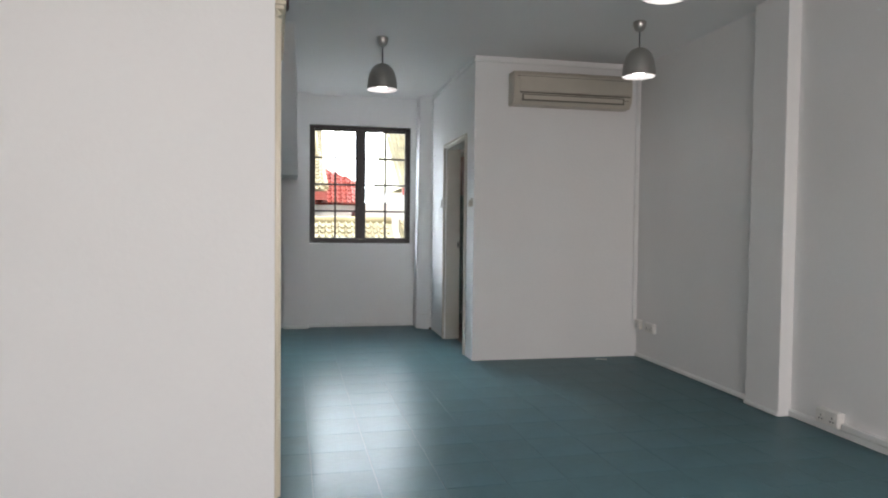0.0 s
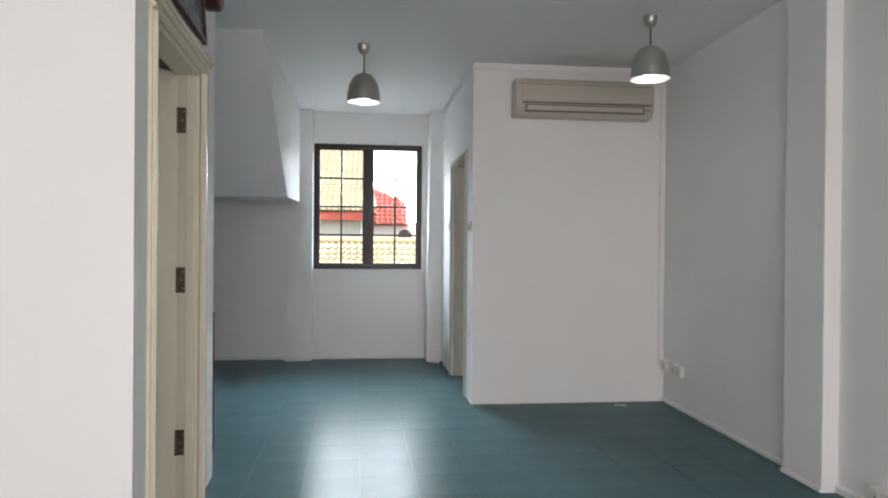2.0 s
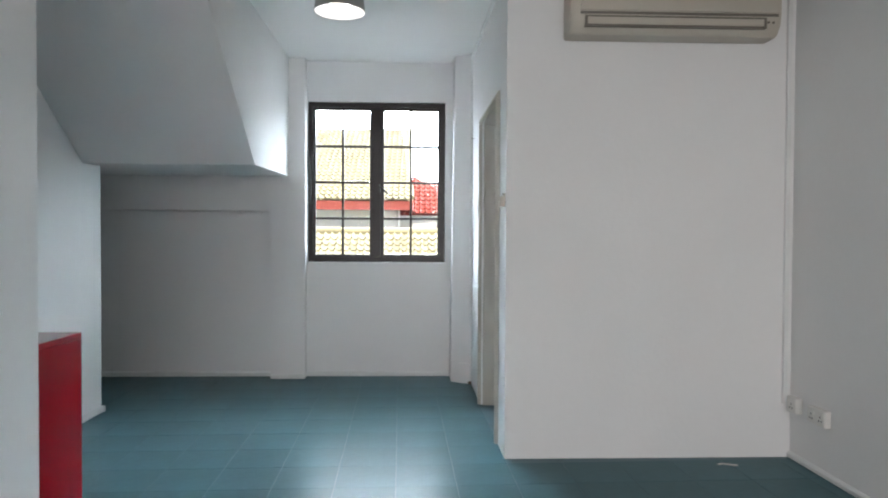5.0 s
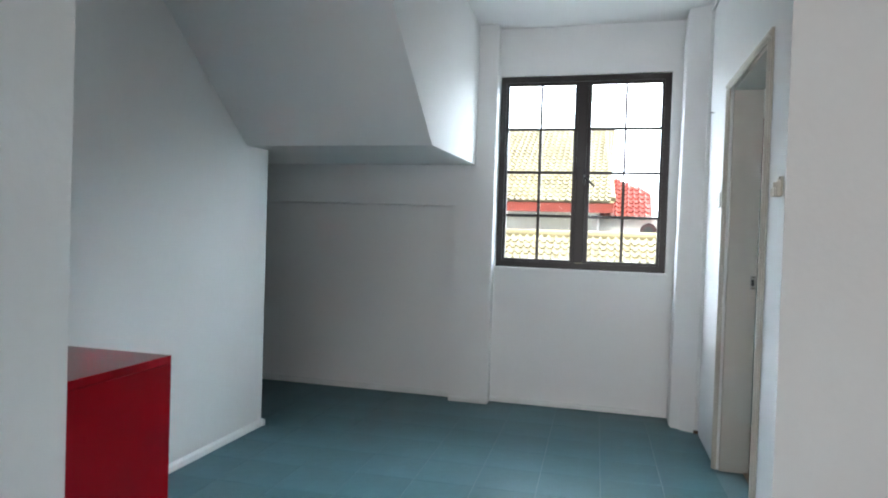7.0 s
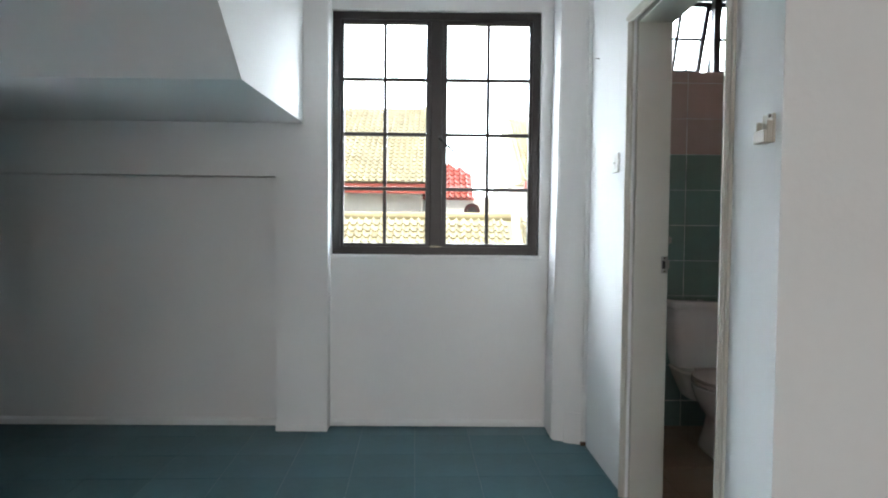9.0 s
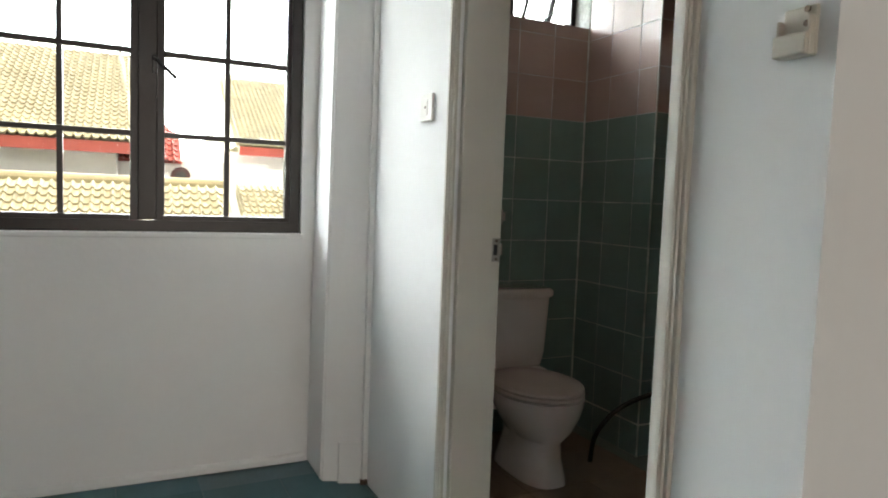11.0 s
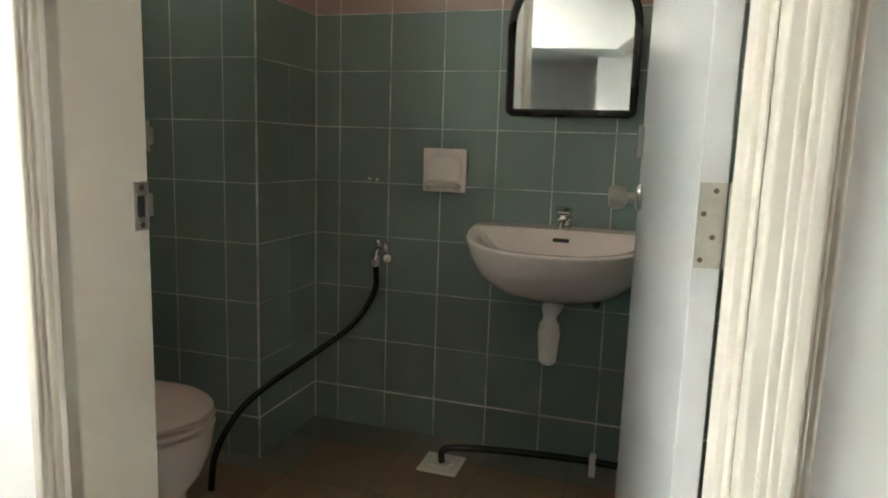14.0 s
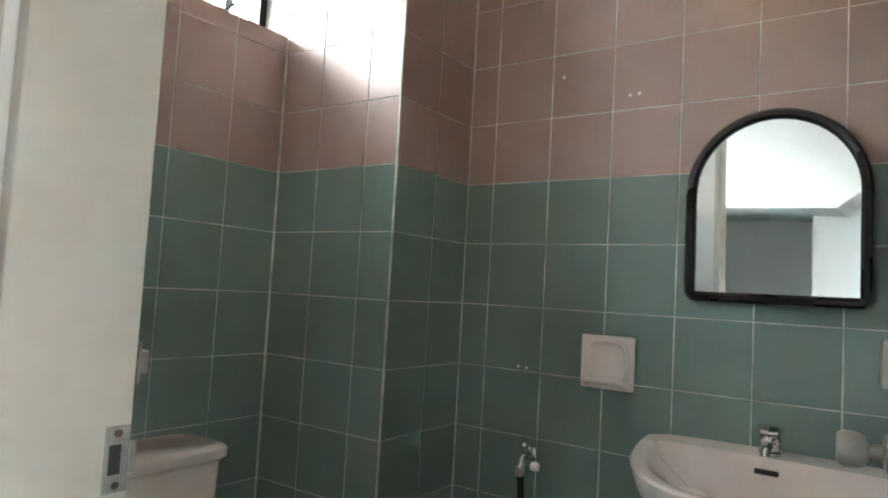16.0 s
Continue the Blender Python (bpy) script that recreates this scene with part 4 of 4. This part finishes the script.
structure("backdrop", boxes((-240, 240, 150, 150.5, -60, 160)), SKYGLOW, "bright white hazy sky", "sky")

YELLOW, RED = roof_tile_mesh(ROOF), roof_tile_mesh(ROOFRED)


def neighbour():
    h = thing("neighbour_house", FAR @ Matrix.Translation((0, 0, -3.5)), "white rendered house with ochre clay tile roofs and a red fascia", "house")
    up = Matrix.Translation((0, 0, 3.5))
    def piece(name, bm, mat, label=""):
        return part(name, bm, mat, h, label, m=up)
    # low front roof
    low = bmesh.new()
    prism(low, [(9.3, 0.26), (9.3, 0.18), (11.1, 1.14), (11.1, 1.22)], -5.0, 1.42, "x")
    low_roof = piece("roof", low, ROOF, "low ochre tile roof")
    tile_roof(low_roof, YELLOW, (-2.4, 9.28, 0.27), (1, 0, 0), (0, 1.8, 0.96), 47, 15)
    piece("ridge", lathe([(0.05, -5.0), (0.05, 1.42)], 12, "x", (0, 11.1, 1.24)), ROOF)
    piece("wall", boxes((-5.0, 1.36, 9.6, 9.75, -3.5, 0.28)), RENDER_WALL)
    # upper storey and its hipped roof
    piece("wall", boxes((-5.0, 0.42, 12.25, 12.4, -3.5, 1.62), (0.30, 0.42, 12.4, 16.5, -3.5, 1.62)), RENDER_WALL, "white upper wall")
    piece("fascia", boxes((-5.2, 0.62, 11.96, 12.0, 1.53, 1.65), (0.58, 0.62, 12.0, 16.5, 1.53, 1.65)), FASCIA, "red painted fascia")
    hip = bmesh.new()
    v = [hip.verts.new(p) for p in ((-5.2, 11.98, 1.64), (0.62, 11.98, 1.64), (0.42, 14.5, 2.96), (-5.2, 14.5, 2.96), (0.62, 16.8, 1.64), (-5.2, 16.8, 1.64))]
    for q in ((0, 1, 2, 3), (1, 4, 2), (3, 2, 4, 5), (0, 3, 5), (0, 5, 4, 1)):
        hip.faces.new([v[i] for i in q])
    upper = piece("roof", hip, ROOF, "upper ochre tile roof")
    tile_roof(upper, YELLOW, (-2.7, 11.96, 1.65), (1, 0, 0), (0, 2.52, 1.32), 41, 22)
    piece("hip_cap", tube([(0.61, 12.05, 1.70), (0.42, 14.5, 3.0)], 0.035, 10), ROOF)


neighbour()


def red_house():
    h = thing("red_roofed_house", FAR @ Matrix.Translation((0.80, 13.2, -3.5)), "small white house with a red tiled gable roof", "house")
    m = Matrix.Translation((0, 0, 3.5))
    part("wall", boxes((-0.75, 1.4, 0.0, 3.0, -3.5, 1.55)), RENDER_WALL, h, m=m)
    bm = bmesh.new()
    v = [bm.verts.new(p) for p in ((-0.34, -0.05, 1.50), (0.34, -0.05, 1.50), (0.34, 0.60, 1.92), (-0.34, 1.0, 2.18), (-0.34, 2.2, 1.50), (0.34, 2.2, 1.50))]
    for q in ((0, 1, 2, 3), (1, 5, 2), (2, 5, 4, 3), (0, 3, 4), (0, 4, 5, 1)):
        bm.faces.new([v[i] for i in q])
    roof = part("roof", bm, ROOFRED, h, "red tile roof falling to one side", m=m)
    tile_roof(roof, RED, (-0.34, -0.06, 1.51), (1, 0, 0), (0, 1.05, 0.68), 8, 9, lambda u, v: v < 1.16 - 0.70 * u)
    part("verge", tube([(-0.35, -0.05, 1.52), (-0.35, 1.0, 2.20)], 0.03, 8), FASCIA, h, "red painted verge", m=m)
    far = thing("far_house", FAR @ Matrix.Translation((3.44, 15.5, -3.62)), "white house with an ochre tile roof farther back", "house")
    part("wall", boxes((-1.55, 6.0, 0.0, 3.0, -3.5, 1.95)), RENDER_WALL, far, m=m)
    part("fascia", boxes((-1.3, 6.0, -0.12, -0.06, 1.90, 2.04)), FASCIA, far, "red painted fascia", m=m)
    bm = bmesh.new()
    prism(bm, [(-0.1, 2.03), (3.0, 3.7), (6.0, 2.03)], -1.35, 6.0, "x")
    roof = part("roof", bm, ROOF, far, "", m=m)
    tile_roof(roof, YELLOW, (-1.3, -0.12, 2.05), (1, 0, 0), (0, 3.1, 1.67), 33, 24)
    low = thing("porch_roof", FAR @ Matrix.Translation((1.80, 11.0, -3.5)), "short ochre tiled porch roof beside the house", "roof")
    bm = bmesh.new()
    prism(bm, [(0.0, 0.45), (0.0, 0.35), (1.5, 1.12), (1.5, 1.22)], -0.1, 4.0, "x")
    r = part("roof", bm, ROOF, low, m=m)
    tile_roof(r, YELLOW, (-0.1, 0.0, 0.46), (1, 0, 0), (0, 1.5, 0.77), 24, 13)
    part("wall", boxes((-0.05, 4.0, 0.3, 1.6, -3.5, 0.5)), RENDER_WALL, low, m=m)


red_house()

dish = thing("roof_vent", FAR @ Matrix.Translation((1.01, 11.3, 1.31)), "dark round roof vent standing on the ridge", "vent")
part("hood", lathe([(0.09, 0.0), (0.09, 0.16), (0.05, 0.20)], 24, "y"), REDWOOD, dish, "", True)
part("hub", lathe([(0.05, -0.02), (0.05, 0.0)], 16, "y"), DARKPLASTIC, dish)


# ---------------------------------------------------------------- tiles, last
def lattice(lo, hi, start, step):
    """Cell edges from lo to hi on a lattice through start."""
    k = math.ceil((lo - start) / step + 1e-6)
    cuts = [lo]
    while start + k * step < hi - 1e-6:
        if start + k * step - lo > 0.004:
            cuts.append(start + k * step)
        k += 1
    cuts.append(hi)
    return list(zip(cuts, cuts[1:]))


TILES = {}


def tile_mesh(w, h, d, mat, name):
    """A flat tile with a chamfered edge, lying in x and y, its top at z = d."""
    key = (round(w, 3), round(h, 3), mat.name)
    if key not in TILES:
        bm = bmesh.new()
        c = min(0.0007, d / 2.5, w / 4, h / 4)
        rows = []
        for s, z in ((0, 0), (0, d - c), (c, d)):
            rows.append([(-w / 2 + s, -h / 2 + s, z), (w / 2 - s, -h / 2 + s, z), (w / 2 - s, h / 2 - s, z), (-w / 2 + s, h / 2 - s, z)])
        made = [[bm.verts.new(p) for p in r] for r in rows]
        for a, b in zip(made, made[1:]):
            for i in range(4):
                bm.faces.new((a[i], a[(i + 1) % 4], b[(i + 1) % 4], b[i]))
        bm.faces.new(made[-1])
        TILES[key] = mesh_of(bm, name, mat)
    return TILES[key]


GREEN_TOP, STEP, GAP = 1.569, 0.2025, 0.0038


def clad(parent, m, us, vs, skip=None):
    """Tiles a wall face: m carries local x along the wall and local y up, z out of it."""
    for u0, u1 in us:
        for v0, v1 in vs:
            if skip and skip((u0 + u1) / 2, (v0 + v1) / 2):
                continue
            if abs(v1 - 0.1515) < 0.01:
                v1 -= 0.0045
            mat = GREEN_TILE if v1 < GREEN_TOP + 0.01 else PINK_TILE
            ob = new("tile", tile_mesh(u1 - u0 - GAP, v1 - v0 - 0.0026, 0.0022, mat, "tile"))
            ob.parent = parent
            ob.matrix_local = m @ pose((u0 + u1) / 2, (v0 + v1) / 2, 0.0, random.uniform(-0.12, 0.12), random.uniform(-0.12, 0.12), 0)


rows_z = lattice(0.0, H, GREEN_TOP, STEP)
# east wall: u runs along -y seen from the room
M_EAST = Matrix(((0, 0, -1, 3.033), (-1, 0, 0, 0), (0, 1, 0, 0), (0, 0, 0, 1)))
clad(wall_bath_east, M_EAST, lattice(-7.135, -5.60, -6.828, STEP), rows_z)
# north wall: faces -y
M_NORTH = Matrix(((1, 0, 0, 0), (0, 0, -1, 7.643), (0, 1, 0, 0), (0, 0, 0, 1)))
clad(wall_bath_north, M_NORTH, lattice(1.575, BX1 + 0.005, 2.427, STEP), lattice(0.0, BZ0, GREEN_TOP, STEP))
M_COL = Matrix(((1, 0, 0, 0), (0, 0, -1, 7.133), (0, 1, 0, 0), (0, 0, 0, 1)))
clad(wall_bath_column, M_COL, lattice(2.635, 3.031, 2.838, STEP), rows_z)
M_COLW = Matrix(((0, 0, -1, 2.636), (-1, 0, 0, 0), (0, 1, 0, 0), (0, 0, 0, 1)))
clad(wall_bath_column, M_COLW, lattice(-7.65, -7.132, -7.46, STEP), rows_z)
M_SOUTH = Matrix(((-1, 0, 0, 0), (0, 0, 1, 5.585), (0, 1, 0, 0), (0, 0, 0, 1)))
clad(wall_bath_south, M_SOUTH, lattice(-3.031, -1.60, -2.6, STEP), rows_z)
# white grout run down the corners
for name, x, y, w in (("trim_column_edge", 2.6350, 7.1320, 0.0028), ("trim_corner_grout", 3.0305, 7.1305, 0.0025), ("trim_recess_grout", 2.6335, 7.6405, 0.0025)):
    structure(name, boxes((x - w, x + w, y - w, y + w, 0.0, H), bevel=0.001), GROUT, "pale grout line down a tiled corner", "grout")
# sill of the high window
M_SILL = Matrix(((1, 0, 0, 0), (0, 1, 0, 0), (0, 0, 1, BZ0 - 0.006), (0, 0, 0, 1)))
for u0, u1 in lattice(BX0, BX1, 2.427, STEP):
    ob = new("tile", tile_mesh(u1 - u0 - GAP, 0.115, 0.009, PINK_TILE, "tile"))
    ob.parent = wall_bath_north
    ob.matrix_local = M_SILL @ pose((u0 + u1) / 2, 7.70, 0)

# bathroom floor: brown tiles with a green border beside the walls
for x0, x1 in lattice(1.575, 3.031, 2.86, 0.3):
    for y0, y1 in lattice(5.594, 7.641, 6.99, 0.3):
        if x0 > 2.62 and y0 > 7.12:
            continue
        green = x0 > 2.85 or (y0 > 6.98 and x0 > 2.3)
        ob = new("floor_tile", tile_mesh(x1 - x0 - 0.004, y1 - y0 - 0.004, 0.009, GREEN_EDGE if green else BROWN_TILE, "floor_tile"))
        ob.parent = floor_bath
        ob.matrix_local = pose((x0 + x1) / 2, (y0 + y1) / 2, -0.009)

# main floor: 0.3 m tiles laid slightly askew
ASKEW = pose(0.845, 5.39, 0, 0, 0, 1.75)
far_bits = []
for i in range(-12, 10):
    for j in range(-30, 9):
        c = ASKEW @ Vector((0.295 * (i + 0.5), 0.295 * (j + 0.5), 0))
        if not (-2.2 < c.x < 3.1 and -2.9 < c.y < 7.6):
            continue
        if c.y > 5.55 and c.x > 1.43:
            continue
        m = ASKEW @ pose(0.295 * (i + 0.5), 0.295 * (j + 0.5), -0.009, random.uniform(-0.11, 0.11), random.uniform(-0.11, 0.11), 0)
        if c.y > 2.6 and c.x > -1.3 and not (c.x < -0.3 and c.y < 3.9):
            ob = new("floor_tile", tile_mesh(0.2914, 0.2934, 0.009, FLOOR, "floor_tile"))
            ob.parent = floor
            ob.matrix_local = m
        else:
            far_bits.append(m)
bm = bmesh.new()
for m in far_bits:
    vs = [bm.verts.new(m @ Vector((x, y, z))) for z in (0, 0.009) for x, y in ((-0.1460, -0.1460), (0.1460, -0.1460), (0.1460, 0.1460), (-0.1460, 0.1460))]
    bm.faces.new(vs[4:])
    for i in range(4):
        bm.faces.new((vs[i], vs[(i + 1) % 4], vs[4 + (i + 1) % 4], vs[4 + i]))
rest = part("floor_tiles_beyond", bm, FLOOR_FAR, floor)
tagged(rest, kind="stuff")
